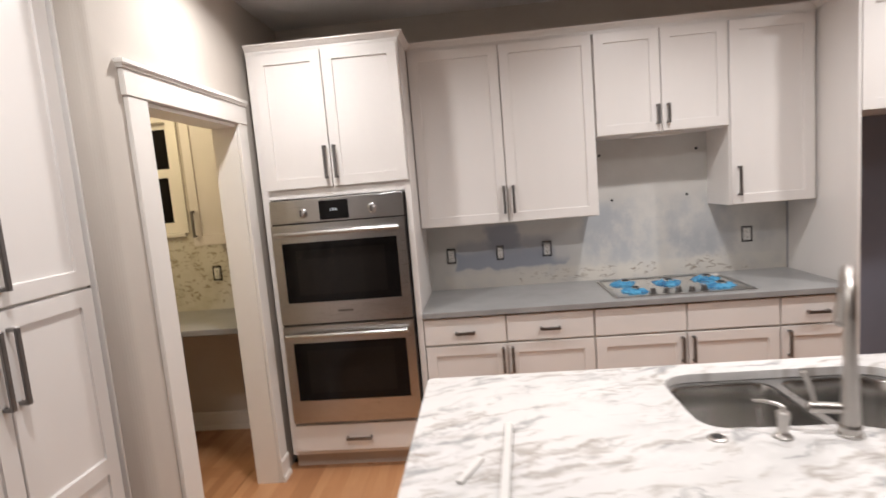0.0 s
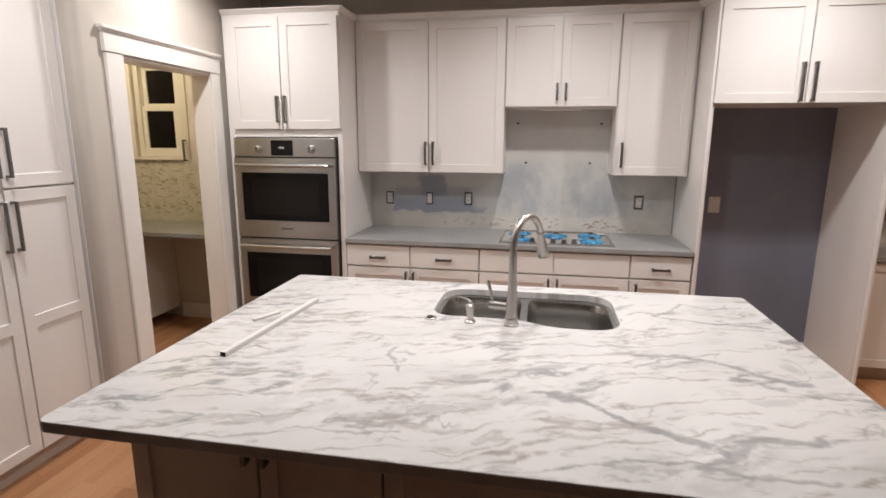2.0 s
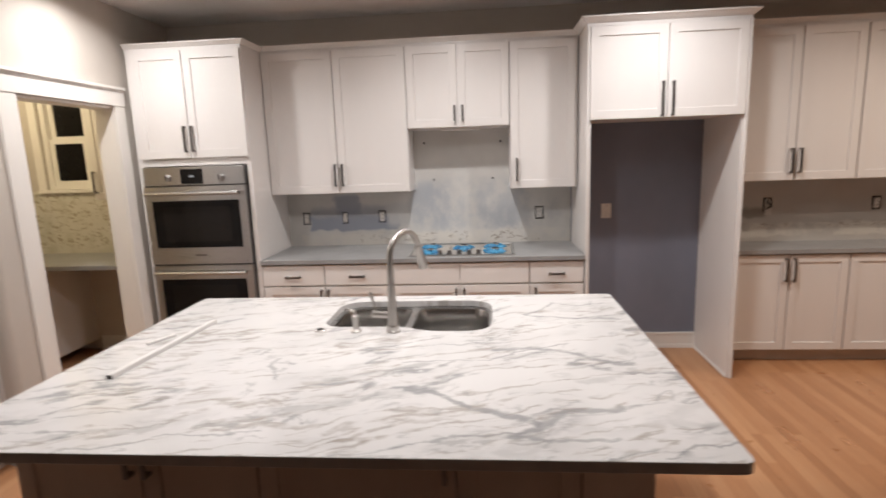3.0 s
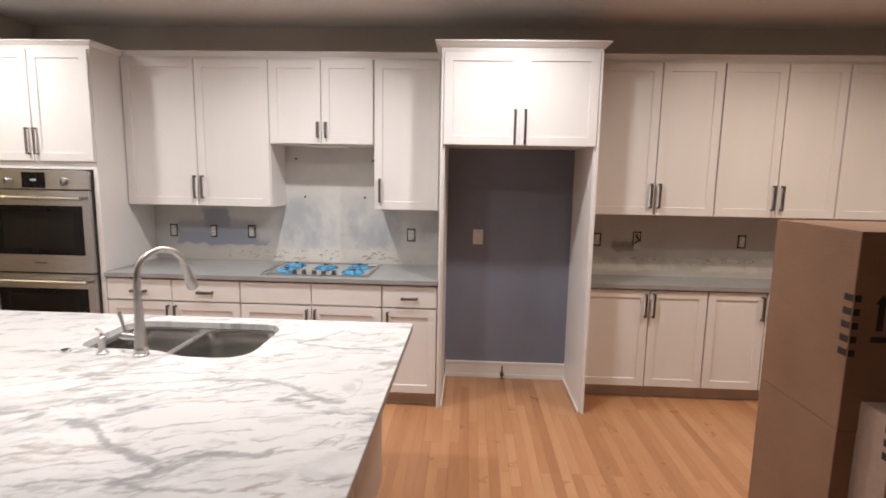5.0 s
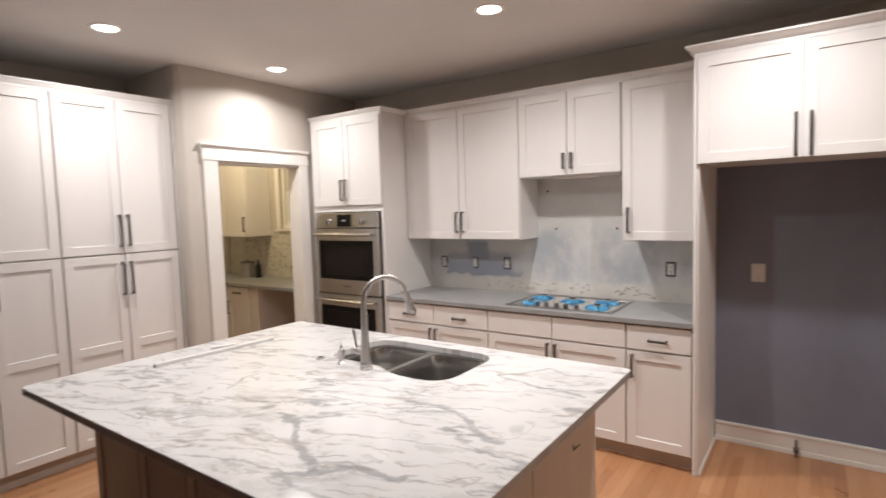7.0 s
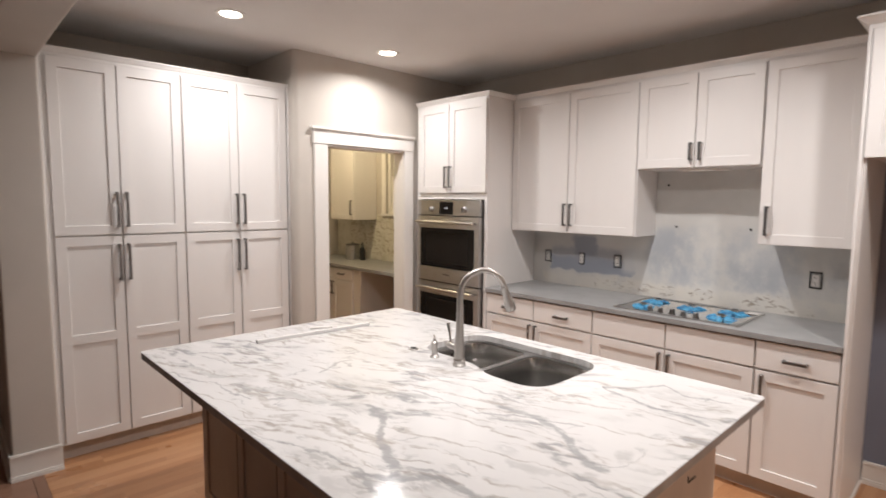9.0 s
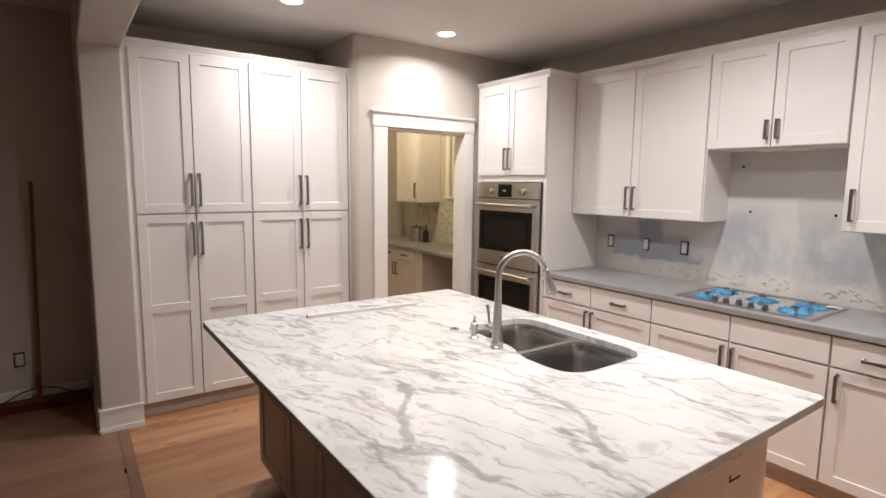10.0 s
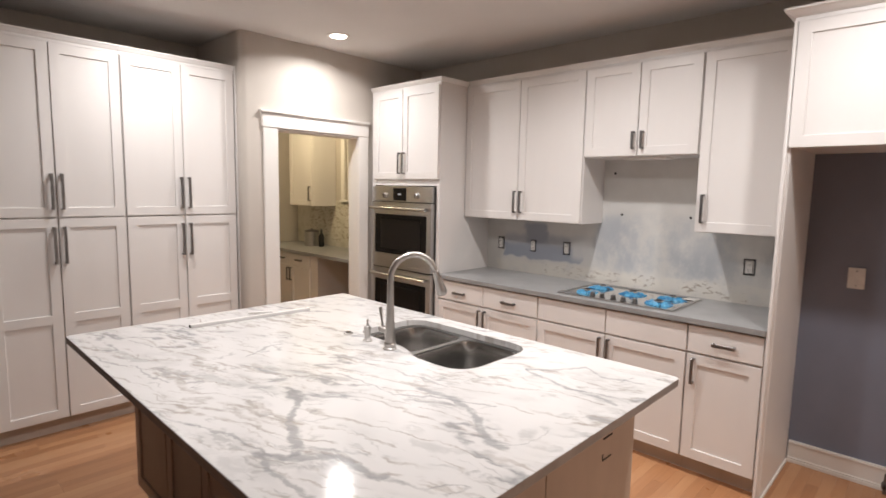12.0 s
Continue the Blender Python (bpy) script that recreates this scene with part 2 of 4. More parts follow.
def cardboard():
    m, t, b = mat("cardboard")
    flute = noise_tex(t, texco(t, (1, 1, 40)), 9, 3)
    blot = noise_tex(t, texco(t), 3, 5)
    tone = math_node(t, "ADD", math_node(t, "MULTIPLY", flute, 0.35), math_node(t, "MULTIPLY", blot, 0.65))
    link(t, ramp(t, tone, [(0.3, (0.205, 0.108, 0.062)), (0.7, (0.275, 0.158, 0.096))]), b.inputs["Base Color"])
    b.inputs["Roughness"].default_value = 0.8
    bump(t, b, flute, 0.15, 0.001)
    return m


WHITE = painted("cabinet_white", (0.77, 0.74, 0.717), 0.34, 0.025, (3, 3, 0.6), 220, 0.04)
TRIM = painted("trim_white", (0.80, 0.77, 0.73), 0.36, 0.03, (3, 3, 1), 200, 0.05)
GREIGE = painted("wall_greige", (0.54, 0.495, 0.445), 0.7, 0.05, (1.5, 1.5, 1.5), 120, 0.25)
CEILING = painted("ceiling_paint", (0.69, 0.665, 0.64), 0.8, 0.04, (1, 1, 1), 90, 0.3)
BLUE = painted("slate_blue_paint", (0.192, 0.207, 0.262), 0.62, 0.12, (1.5, 1.5, 1.0), 120, 0.2)
# White-ish island paint toned down to taupe: the overhang's shade is in the colour.
TAUPE_SHADE = painted("island_shaded_taupe", (0.52, 0.43, 0.36), 0.5, 0.08, (3, 3, 1), 160, 0.08)
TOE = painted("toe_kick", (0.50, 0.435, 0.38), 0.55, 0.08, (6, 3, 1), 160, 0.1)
GREY = painted("grey_underlay", (0.30, 0.30, 0.30), 0.34, 0.10, (5, 5, 5), 90, 0.12)
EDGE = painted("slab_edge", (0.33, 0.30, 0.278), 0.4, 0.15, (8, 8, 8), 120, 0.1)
NICKEL = metal("dark_nickel", (0.23, 0.22, 0.215), 0.36, (1, 1, 30))
STEEL = metal("stainless", (0.53, 0.525, 0.52), 0.29, (1, 1, 70))
SATIN = metal("satin_nickel", (0.50, 0.475, 0.45), 0.36, (1, 1, 3))
BOWL = metal("sink_steel", (0.56, 0.55, 0.535), 0.22, (0.25, 0.25, 0.25))
BLACK = plain("black_plastic", (0.012, 0.012, 0.012), 0.35)
GLASSY = plain("oven_glass", (0.008, 0.007, 0.007), 0.07)
GLASSY.node_tree.nodes["Principled BSDF"].inputs["Specular IOR Level"].default_value = 0.2
SCREEN = plain("oven_screen", (0.014, 0.012, 0.011), 0.10)
SCREEN.node_tree.nodes["Principled BSDF"].inputs["Specular IOR Level"].default_value = 0.22
DARKGAP = plain("dark_gap", (0.02, 0.018, 0.016), 0.7)
MARBLE = marble()
OAK = oak("oak_planks", (0.29, 0.128, 0.058), (0.43, 0.212, 0.102), (0.54, 0.30, 0.158), 0.28)
# Dusty oak, its colour also toned down because the next room is unlit.
OAK_DULL = oak("dusty_dim_planks", (0.19, 0.10, 0.063), (0.25, 0.135, 0.088), (0.31, 0.175, 0.12), 0.36)
CARD = cardboard()
PALECARD = plain("pale_card", (0.37, 0.26, 0.20), 0.8)
INK = plain("box_ink", (0.018, 0.012, 0.010), 0.7)
PLATE = plain("switch_plate", (0.62, 0.60, 0.57), 0.4)
OUTLET_WHITE = plain("outlet_white", (0.78, 0.76, 0.73), 0.35)
GALV = metal("galvanised", (0.30, 0.29, 0.28), 0.5, (5, 5, 5))
BAREL = bare_wall(
    "stripped_wall",
    [(0.72, 1.74, 1.05, 1.47, 0.05, (0.45, 0.475, 0.50), 0.75),
     (0.80, 1.10, 1.08, 1.44, 0.07, (0.40, 0.425, 0.465), 0.6),
     (1.30, 1.62, 1.04, 1.24, 0.07, (0.37, 0.39, 0.42), 0.6),
     (1.70, 1.98, 1.08, 1.30, 0.06, (0.44, 0.45, 0.46), 0.7),
     (-0.15, 0.62, 1.065, 1.195, 0.012, (0.325, 0.355, 0.425), 0.92),
     (-0.11, 0.62, 1.18, 1.265, 0.03, (0.41, 0.425, 0.46), 0.86),
     (0.09, 0.30, 1.19, 1.37, 0.03, (0.32, 0.335, 0.385), 0.90),
     (0.53, 0.74, 1.10, 1.29, 0.04, (0.60, 0.60, 0.59), 0.9)],
    [(0.28, 0.82, 0.965, 1.035, (0.25, 0.19, 0.14), 1.0), (0.82, 1.95, 0.955, 1.05, (0.30, 0.25, 0.20), 0.3)], (0.67, 0.655, 0.625))
BARER = bare_wall("stripped_wall_dry", [(3.45, 3.62, 1.09, 1.17, 0.02, (0.27, 0.25, 0.22), 0.9)],
                  [(3.4, 4.6, 1.02, 1.045, (0.28, 0.22, 0.17), 1.0)], (0.52, 0.50, 0.47))
BAREP = bare_wall("stripped_wall_pantry", [], [(-3.3, -1.3, 0.97, 1.47, (0.34, 0.28, 0.19), 1.3)], (0.60, 0.57, 0.48))


# ---- mesh helpers ----
def cube(bm, x0, x1, y0, y1, z0, z1, slot=0):
    vs = [bm.verts.new((x, y, z)) for z in (z0, z1) for x, y in ((x0, y0), (x1, y0), (x1, y1), (x0, y1))]
    for ids in ((3, 2, 1, 0), (4, 5, 6, 7), (0, 1, 5, 4), (1, 2, 6, 5), (2, 3, 7, 6), (3, 0, 4, 7)):
        bm.faces.new([vs[i] for i in ids]).material_index = slot
    return vs


def block(x0, x1, y0, y1, z0, z1, bevel=0.0):
    bm = bmesh.new()
    cube(bm, x0, x1, y0, y1, z0, z1)
    if bevel:
        bmesh.ops.bevel(bm, geom=bm.edges[:], offset=bevel, segments=2, affect="EDGES", profile=0.6)
    return bm


def blocks(*boxes):
    bm = bmesh.new()
    for b in boxes:
        cube(bm, *b)
    return bm


def lathe(profile, seg=24, cx=0.0, cy=0.0, bm=None):
    """A turned shape from (radius, z) pairs."""
    bm = bm or bmesh.new()
    rings = [[bm.verts.new((cx + r * math.cos(2 * math.pi * i / seg), cy + r * math.sin(2 * math.pi * i / seg), z)) for i in range(seg)] for r, z in profile]
    for a, b in zip(rings, rings[1:]):
        for i in range(seg):
            bm.faces.new((a[i], a[(i + 1) % seg], b[(i + 1) % seg], b[i]))
    bm.faces.new(rings[0][::-1])
    bm.faces.new(rings[-1])
    return bm


def tube(points, radii, seg=14, bm=None):
    """A round bar along points, with a radius at each."""
    bm = bm or bmesh.new()
    pts = [Vector(p) for p in points]
    rings, side = [], None
    for i, p in enumerate(pts):
        d = (pts[min(i + 1, len(pts) - 1)] - pts[max(i - 1, 0)]).normalized()
        side = d.orthogonal() if side is None else (side - d * side.dot(d))
        side.normalize()
        up = d.cross(side)
        r = radii[i] if isinstance(radii, (list, tuple)) else radii
        rings.append([bm.verts.new(p + r * (side * math.cos(2 * math.pi * k / seg) + up * math.sin(2 * math.pi * k / seg))) for k in range(seg)])
    for a, b in zip(rings, rings[1:]):
        for k in range(seg):
            bm.faces.new((a[k], a[(k + 1) % seg], b[(k + 1) % seg], b[k]))
    bm.faces.new(rings[0][::-1])
    bm.faces.new(rings[-1])
    return bm


def rounded(corners, seg=6):
    """Outline with rounded corners from (x, y, radius), anticlockwise."""
    out, n = [], len(corners)
    for i, (x, y, r) in enumerate(corners):
        p = Vector((x, y))
        a = (Vector(corners[i - 1][:2]) - p).normalized()
        b = (Vector(corners[(i + 1) % n][:2]) - p).normalized()
        s, e = p + a * r, p + b * r
        for k in range(seg + 1):
            u = k / seg
            out.append(tuple((1 - u) ** 2 * s + 2 * u * (1 - u) * p + u * u * e))
    return out


def plate(outer, holes, z0, z1):
    """A flat plate with holes."""
    bm = bmesh.new()
    edges = []
    for loop in (outer, *holes):
        vs = [bm.verts.new((x, y, z1)) for x, y in loop]
        edges += [bm.edges.new((vs[i], vs[(i + 1) % len(vs)])) for i in range(len(vs))]
    bmesh.ops.triangle_fill(bm, use_beauty=True, use_dissolve=False, edges=edges)
    faces = bm.faces[:]
    got = bmesh.ops.extrude_face_region(bm, geom=faces)
    bmesh.ops.translate(bm, vec=(0, 0, z0 - z1), verts=[v for v in got["geom"] if isinstance(v, bmesh.types.BMVert)])
    bmesh.ops.recalc_face_normals(bm, faces=bm.faces[:])
    return bm


def smooth_by(me, angle=35):
    me.shade_smooth()
    me.set_sharp_from_angle(angle=radians(angle))


def part(name, bm, material, parent=None, label="", smooth=False, m=None):
    """Links a bmesh as one mesh object under a thing or a part."""
    me = bpy.data.meshes.new(name)
    bm.to_mesh(me)
    bm.free()
    for x in material if isinstance(material, (list, tuple)) else (material,):
        me.materials.append(x)
    if smooth:
        smooth_by(me)
    ob = new(name, me)
    ob.parent = parent
    if m is not None:
        ob.matrix_basis = m
    if label:
        ob["label"] = label
    return ob


def thing(name, m, label, category, group="", kind=""):
    ob = new(name)
    ob.empty_display_size = 0.1
    ob.matrix_world = m
    return tagged(ob, label, category, group, kind)


def structure(name, bm, material, label="", category="wall"):
    ob = part(name, bm, material)
    return tagged(ob, label or name.replace("_", " "), category, "", "structure")


# ---- cabinet helpers: local x across, y back from the door faces, z up ----
def shaker(w, h, rail=0.058, mid=None, thick=0.02, slab=False):
    """A shaker door as one mesh, front at y = 0, from the origin; mid: height of a cross rail."""
    bm = bmesh.new()
    if slab:
        cube(bm, 0, w, 0, thick, 0, h)
        bmesh.ops.bevel(bm, geom=bm.edges[:], offset=0.002, segments=2, affect="EDGES")
        return bm
    xs = (0, rail, w - rail, w)
    zs = (0, rail, mid - rail / 2, mid + rail / 2, h - rail, h) if mid else (0, rail, h - rail, h)
    grid = [[bm.verts.new((x, 0, z)) for x in xs] for z in zs]
    panels = []
    for k in range(len(zs) - 1):
        for i in range(3):
            f = bm.faces.new((grid[k][i], grid[k][i + 1], grid[k + 1][i + 1], grid[k + 1][i]))
            if i == 1 and k % 2 == 1:
                panels.append(f)
    rim = [e for e in bm.edges if len(e.link_faces) == 1]
    bm.normal_update()
    bmesh.ops.inset_individual(bm, faces=panels, thickness=0.0025, depth=-0.009)
    got = bmesh.ops.extrude_edge_only(bm, edges=rim)["geom"]
    bmesh.ops.translate(bm, vec=(0, thick, 0), verts=[v for v in got if isinstance(v, bmesh.types.BMVert)])
    bmesh.ops.contextual_create(bm, geom=[e for e in bm.edges if len(e.link_faces) == 1])
    bmesh.ops.recalc_face_normals(bm, faces=bm.faces[:])
    bmesh.ops.bevel(bm, geom=rim, offset=0.0018, segments=2, affect="EDGES")
    return bm


def pull(parent, x, z, length, upright=True):
    """A flat bar pull on two posts, its middle at x, z."""
    bm = bmesh.new()
    a, b = length / 2, 0.008 if upright else 0.009
    if upright:
        cube(bm, x - b, x + b, -0.034, -0.024, z - a, z + a)
        for s in (-1, 1):
            cube(bm, x - b, x + b, -0.0245, -0.0002, z + s * (a - 0.006) - 0.006, z + s * (a - 0.006) + 0.006)
    else:
        cube(bm, x - a, x + a, -0.034, -0.024, z - b, z + b)
        for s in (-1, 1):
            cube(bm, x + s * (a - 0.006) - 0.006, x + s * (a - 0.006) + 0.006, -0.0245, -0.0002, z - b, z + b)
    bmesh.ops.bevel(bm, geom=bm.edges[:], offset=0.0012, segments=1, affect="EDGES")
    return part("handle", bm, NICKEL, parent, "dark brushed nickel bar pull")


GAP = 0.0036


def door(cab, x0, x1, z0, z1, handle=None, length=0.17, mid=None, slab=False, name="door", material=None, upright=True):
    """A door or drawer front on the cabinet face; handle: the pull's x and z."""
    w, h = x1 - x0 - 2 * GAP, z1 - z0 - 2 * GAP
    ob = part(name, shaker(w, h, mid=mid, slab=slab), material or WHITE, cab, m=pose(x0 + GAP, 0, z0 + GAP))
    if handle:
        pull(ob, handle[0] - x0 - GAP, handle[1] - z0 - GAP, length, upright)
    return ob


def carcass(name, m, w, d, z0, z1, label, category="cabinet", group="", material=None, front=0.021):
    cab = thing(name, m, label, category, group)
    bm = bmesh.new()
    cube(bm, 0, w, front, d, z0, z1)
    bmesh.ops.bevel(bm, geom=bm.edges[:], offset=0.0015, segments=1, affect="EDGES")
    part("body", bm, material or WHITE, cab)
    return cab


def crown(cab, w, d, z0, h=0.058, out=0.035, left=True, right=True):
    """A sloped crown along the front and the free ends."""
    bm = bmesh.new()
    steps = [(0.004, 0.0), (0.006, 0.3), (0.35, 0.45), (0.8, 0.75), (1.0, 0.82), (1.0, 1.0)]
    rings = []
    for o, hh in steps:
        o *= out
        xl, xr = (-o if left else 0.0), (w + o if right else w)
        rings.append([bm.verts.new(p) for p in ((xl, d, z0 + hh * h), (xl, 0.018 - o, z0 + hh * h), (xr, 0.018 - o, z0 + hh * h), (xr, d, z0 + hh * h))])
    for a, b in zip(rings, rings[1:]):
        for i in range(4):
            bm.faces.new((a[i], a[(i + 1) % 4], b[(i + 1) % 4], b[i]))
    bm.faces.new(rings[-1])
    bm.faces.new(rings[0][::-1])
    bmesh.ops.recalc_face_normals(bm, faces=bm.faces[:])
    return part("crown", bm, WHITE, cab, "small crown moulding")


# ---- structure ----
floor = structure("floor", blocks((-1.60, 6.4, 0.10, 3.9, -0.20, -0.016), (-3.6, -1.60, 1.9, 3.9, -0.20, -0.016)), DARKGAP, "light oak plank floor of the kitchen", "floor")
structure("ceiling", blocks((-3.6, 6.6, 0.02, 3.95, CEIL, CEIL + 0.15), (-3.6, 6.6, -4.3, 0.02, CEIL + 0.001, CEIL + 0.15)), CEILING, "pale painted ceiling", "ceiling")

# north wall in stretches, with the pantry window's opening
WIN = (-2.53, -2.09, 1.49, 2.33)
structure("wall_north_1", blocks((-3.6, -1.32, WALL_Y + 0.004, 3.9, 0, 0.9), (-3.6, WIN[0], WALL_Y + 0.004, 3.9, 1.48, CEIL), (WIN[1], -1.32, WALL_Y + 0.004, 3.9, 1.48, CEIL),
                                 (WIN[0], WIN[1], WALL_Y + 0.004, 3.9, WIN[3], CEIL)), GREIGE, "greige painted pantry wall")
structure("wall_north_2", blocks((-1.32, 6.4, WALL_Y + 0.004, 3.9, 1.9, CEIL), (-1.32, 2.07, WALL_Y + 0.004, 3.9, 0, 0.9), (3.14, 6.4, WALL_Y + 0.004, 3.9, 0, 0.86)), GREIGE, "greige painted kitchen wall")
structure("wall_north_3", blocks((2.07, 3.14, WALL_Y, 3.9, 0, 1.9)), BLUE, "slate blue painted wall in the refrigerator recess")
structure("wall_north_4", blocks((-1.32, 2.07, WALL_Y, 3.9, 0.9, 1.9)), BAREL, "stripped backsplash wall with blue-grey paint patches")
structure("wall_north_5", blocks((3.14, 6.4, WALL_Y, 3.9, 0.86, 1.9)), BARER, "stripped backsplash wall beside the refrigerator recess")
structure("wall_north_6", blocks((-3.6, -1.32, WALL_Y, 3.9, 0.9, 1.48)), BAREP, "stripped pantry wall with torn plaster spots")

# wall with the pantry doorway: opening y 2.11 to 2.915, 2.08 high
DW, DB = -1.25, -1.385
bm = bmesh.new()
vs = cube(bm, -2.05, DW, 1.823, 2.0, 0, CEIL)
edge = [e for e in bm.edges if all(abs(v.co.x - DW) < 1e-5 and abs(v.co.y - 1.823) < 1e-5 for v in e.verts)]
bmesh.ops.bevel(bm, geom=edge, offset=0.045, segments=7, affect="EDGES", profile=0.5)
cube(bm, DB, DW, 2.0, 2.095, 0, CEIL)
cube(bm, DB, DW, 2.93, WALL_Y, 0, CEIL)
cube(bm, DB, DW, 2.095, 2.93, 2.096, CEIL)
cube(bm, -3.6, -2.05, 1.823, 2.0, 0, CEIL)
structure("wall_west_1", bm, GREIGE, "greige wall with a rounded corner and a pantry doorway")
structure("wall_west_2", blocks((-2.2, -2.05, -4.3, 1.823, 0, CEIL)), GREIGE, "unlit greige wall of the next room")
structure("wall_west_3", blocks((-3.75, -3.6, 1.823, 3.9, 0, CEIL)), GREIGE, "pantry end wall")
structure("wall_south", blocks((-2.05, 6.4, -4.45, -4.3, 0, CEIL)), GREIGE, "unlit wall behind")
structure("wall_east", blocks((6.4, 6.55, -4.45, 3.9, 0, CEIL)), GREIGE, "greige end wall")

# cased opening: stub wall, beam and far stub
bm = bmesh.new()
cube(bm, -2.05, -1.285, 0.016, 0.245, 0, 2.45)
edge = [e for e in bm.edges if all(abs(v.co.x + 1.285) < 1e-5 for v in e.verts) and abs(e.verts[0].co.z - e.verts[1].co.z) > 1]
bmesh.ops.bevel(bm, geom=edge, offset=0.012, segments=4, affect="EDGES", profile=0.5)
structure("wall_stub_1", bm, GREIGE, "greige end of the dividing wall")
structure("wall_stub_2", blocks((2.995, 3.30, 0.016, 0.245, 0, 2.45)), TRIM, "white end of the dividing wall")
bm = bmesh.new()
cube(bm, -2.05, 6.4, 0.016, 0.245, 2.45, CEIL)
edge = [e for e in bm.edges if all(abs(v.co.z - 2.45) < 1e-5 for v in e.verts) and abs(e.verts[0].co.x - e.verts[1].co.x) > 1]
bmesh.ops.bevel(bm, geom=edge, offset=0.012, segments=4, affect="EDGES", profile=0.5)
structure("beam", bm, GREIGE, "greige dropped beam over the wide opening", "beam")


def skirting(name, boxes, label="white stepped baseboard", tall=0.0):
    """boxes: x0, x1, y0, y1 and the way it faces (axis, sign); tall: height beyond the usual."""
    bm = bmesh.new()
    for x0, x1, y0, y1, ax, s in boxes:
        for z0, z1, o in ((0.0, 0.018, 0.012), (0.018, 0.030, 0.008), (0.030, 0.118 + tall, 0.0), (0.118 + tall, 0.128 + tall, 0.005), (0.128 + tall, 0.134 + tall, 0.002)):
            b = [x0, x1, y0, y1]
            b[(1 if s > 0 else 0) + (0 if ax == "x" else 2)] += s * o
            cube(bm, *b, z0, z1)
    return structure(name, bm, TRIM, label, "baseboard")


skirting("baseboard", [(2.112, 3.108, 3.684, 3.699, "y", -1)])
skirting("baseboard_stub", [(-1.284, -1.272, 0.004, 0.257, "x", 1), (-2.03, -1.284, 0.003, 0.015, "y", -1)], tall=0.022)
skirting("baseboard_corner", [(DW + 0.001, DW + 0.013, 1.811, 1.986, "x", 1), (-1.332, DW + 0.013, 1.810, 1.822, "y", -1)])
skirting("baseboard_hall", [(-2.049, -2.035, -4.2, -0.03, "x", 1)])
skirting("baseboard_pantry", [(-2.22, -1.40, 3.690, 3.703, "y", -1)])
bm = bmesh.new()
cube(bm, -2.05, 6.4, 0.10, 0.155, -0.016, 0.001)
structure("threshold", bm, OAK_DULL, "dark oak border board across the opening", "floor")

# doorway trim
bm = blocks((DW, DW + 0.018, 1.987, 2.112, 0, 2.098))
bmesh.ops.bevel(bm, geom=bm.edges[:], offset=0.003, segments=2, affect="EDGES")
structure("trim_door_1", bm, TRIM, "white flat door casing", "trim")
bm = blocks((DW, DW + 0.018, 2.915, 3.022, 0, 2.098))
bmesh.ops.bevel(bm, geom=bm.edges[:], offset=0.003, segments=2, affect="EDGES")
structure("trim_door_2", bm, TRIM, "white flat door casing", "trim")
bm = blocks((DW, DW + 0.022, 1.977, 3.026, 2.099, 2.200))
bmesh.ops.bevel(bm, geom=bm.edges[:], offset=0.003, segments=2, affect="EDGES")
for a, z0, z1 in ((0.028, 2.200, 2.208), (0.032, 2.208, 2.215), (0.037, 2.215, 2.232)):
    cube(bm, DW, DW + a, 1.998 - a, min(3.026, 3.0 + a), z0, z1)
structure("trim_door_3", bm, TRIM, "white craftsman door header with a stepped cap", "trim")
structure("trim_door_4", blocks((DB - 0.004, DW - 0.001, 2.096, 2.112, 0, 2.080), (DB - 0.004, DW - 0.001, 2.914, 2.929, 0, 2.080), (DB - 0.004, DW - 0.001, 2.096, 2.929, 2.080, 2.095)), TRIM, "white door jamb lining", "trim")
skirting("baseboard_plinth", [(DW + 0.018, DW + 0.022, 2.915, 3.028, "x", 1)], "white plinth at the door casing's foot")

# recessed ceiling cans, the added unseen pair on the right included
LENS = emitter("can_lens", (1.0, 0.90, 0.78), 8.0)
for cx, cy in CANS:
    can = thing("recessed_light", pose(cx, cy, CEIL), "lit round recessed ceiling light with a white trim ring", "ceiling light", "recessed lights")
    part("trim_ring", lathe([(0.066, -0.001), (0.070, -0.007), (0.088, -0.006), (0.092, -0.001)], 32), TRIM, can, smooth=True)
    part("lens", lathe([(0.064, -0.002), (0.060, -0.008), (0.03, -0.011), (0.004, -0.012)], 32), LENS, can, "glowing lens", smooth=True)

# pantry window
win = tagged(thing("window_1", pose(WIN[0], WALL_Y, WIN[2]), "cream double-hung window with dark night panes", "window"), kind="structure")
ww, wh = WIN[1] - WIN[0], WIN[3] - WIN[2]
part("window_frame", blocks((0, 0.045, 0.03, 0.16, 0, wh), (ww - 0.045, ww, 0.03, 0.16, 0, wh), (0.045, ww - 0.045, 0.03, 0.16, wh - 0.05, wh), (0.045, ww - 0.045, 0.03, 0.16, 0, 0.03)), TRIM, win)
for z0, z1, y in ((0.03, 0.44, 0.05), (0.42, wh - 0.05, 0.085)):
    s = part("sash", blocks((0.045, 0.085, y, y + 0.03, z0, z1), (ww - 0.085, ww - 0.045, y, y + 0.03, z0, z1), (0.085, ww - 0.085, y, y + 0.03, z0, z0 + 0.045), (0.085, ww - 0.085, y, y + 0.03, z1 - 0.04, z1)), TRIM, win)
    part("pane", blocks((0.085, ww - 0.085, y + 0.012, y + 0.017, z0 + 0.045, z1 - 0.04)), GLASSY, s, "dark night pane")
part("window_sill", block(-0.07, ww + 0.03, -0.03, 0.05, -0.028, -0.002, 0.003), TRIM, win)
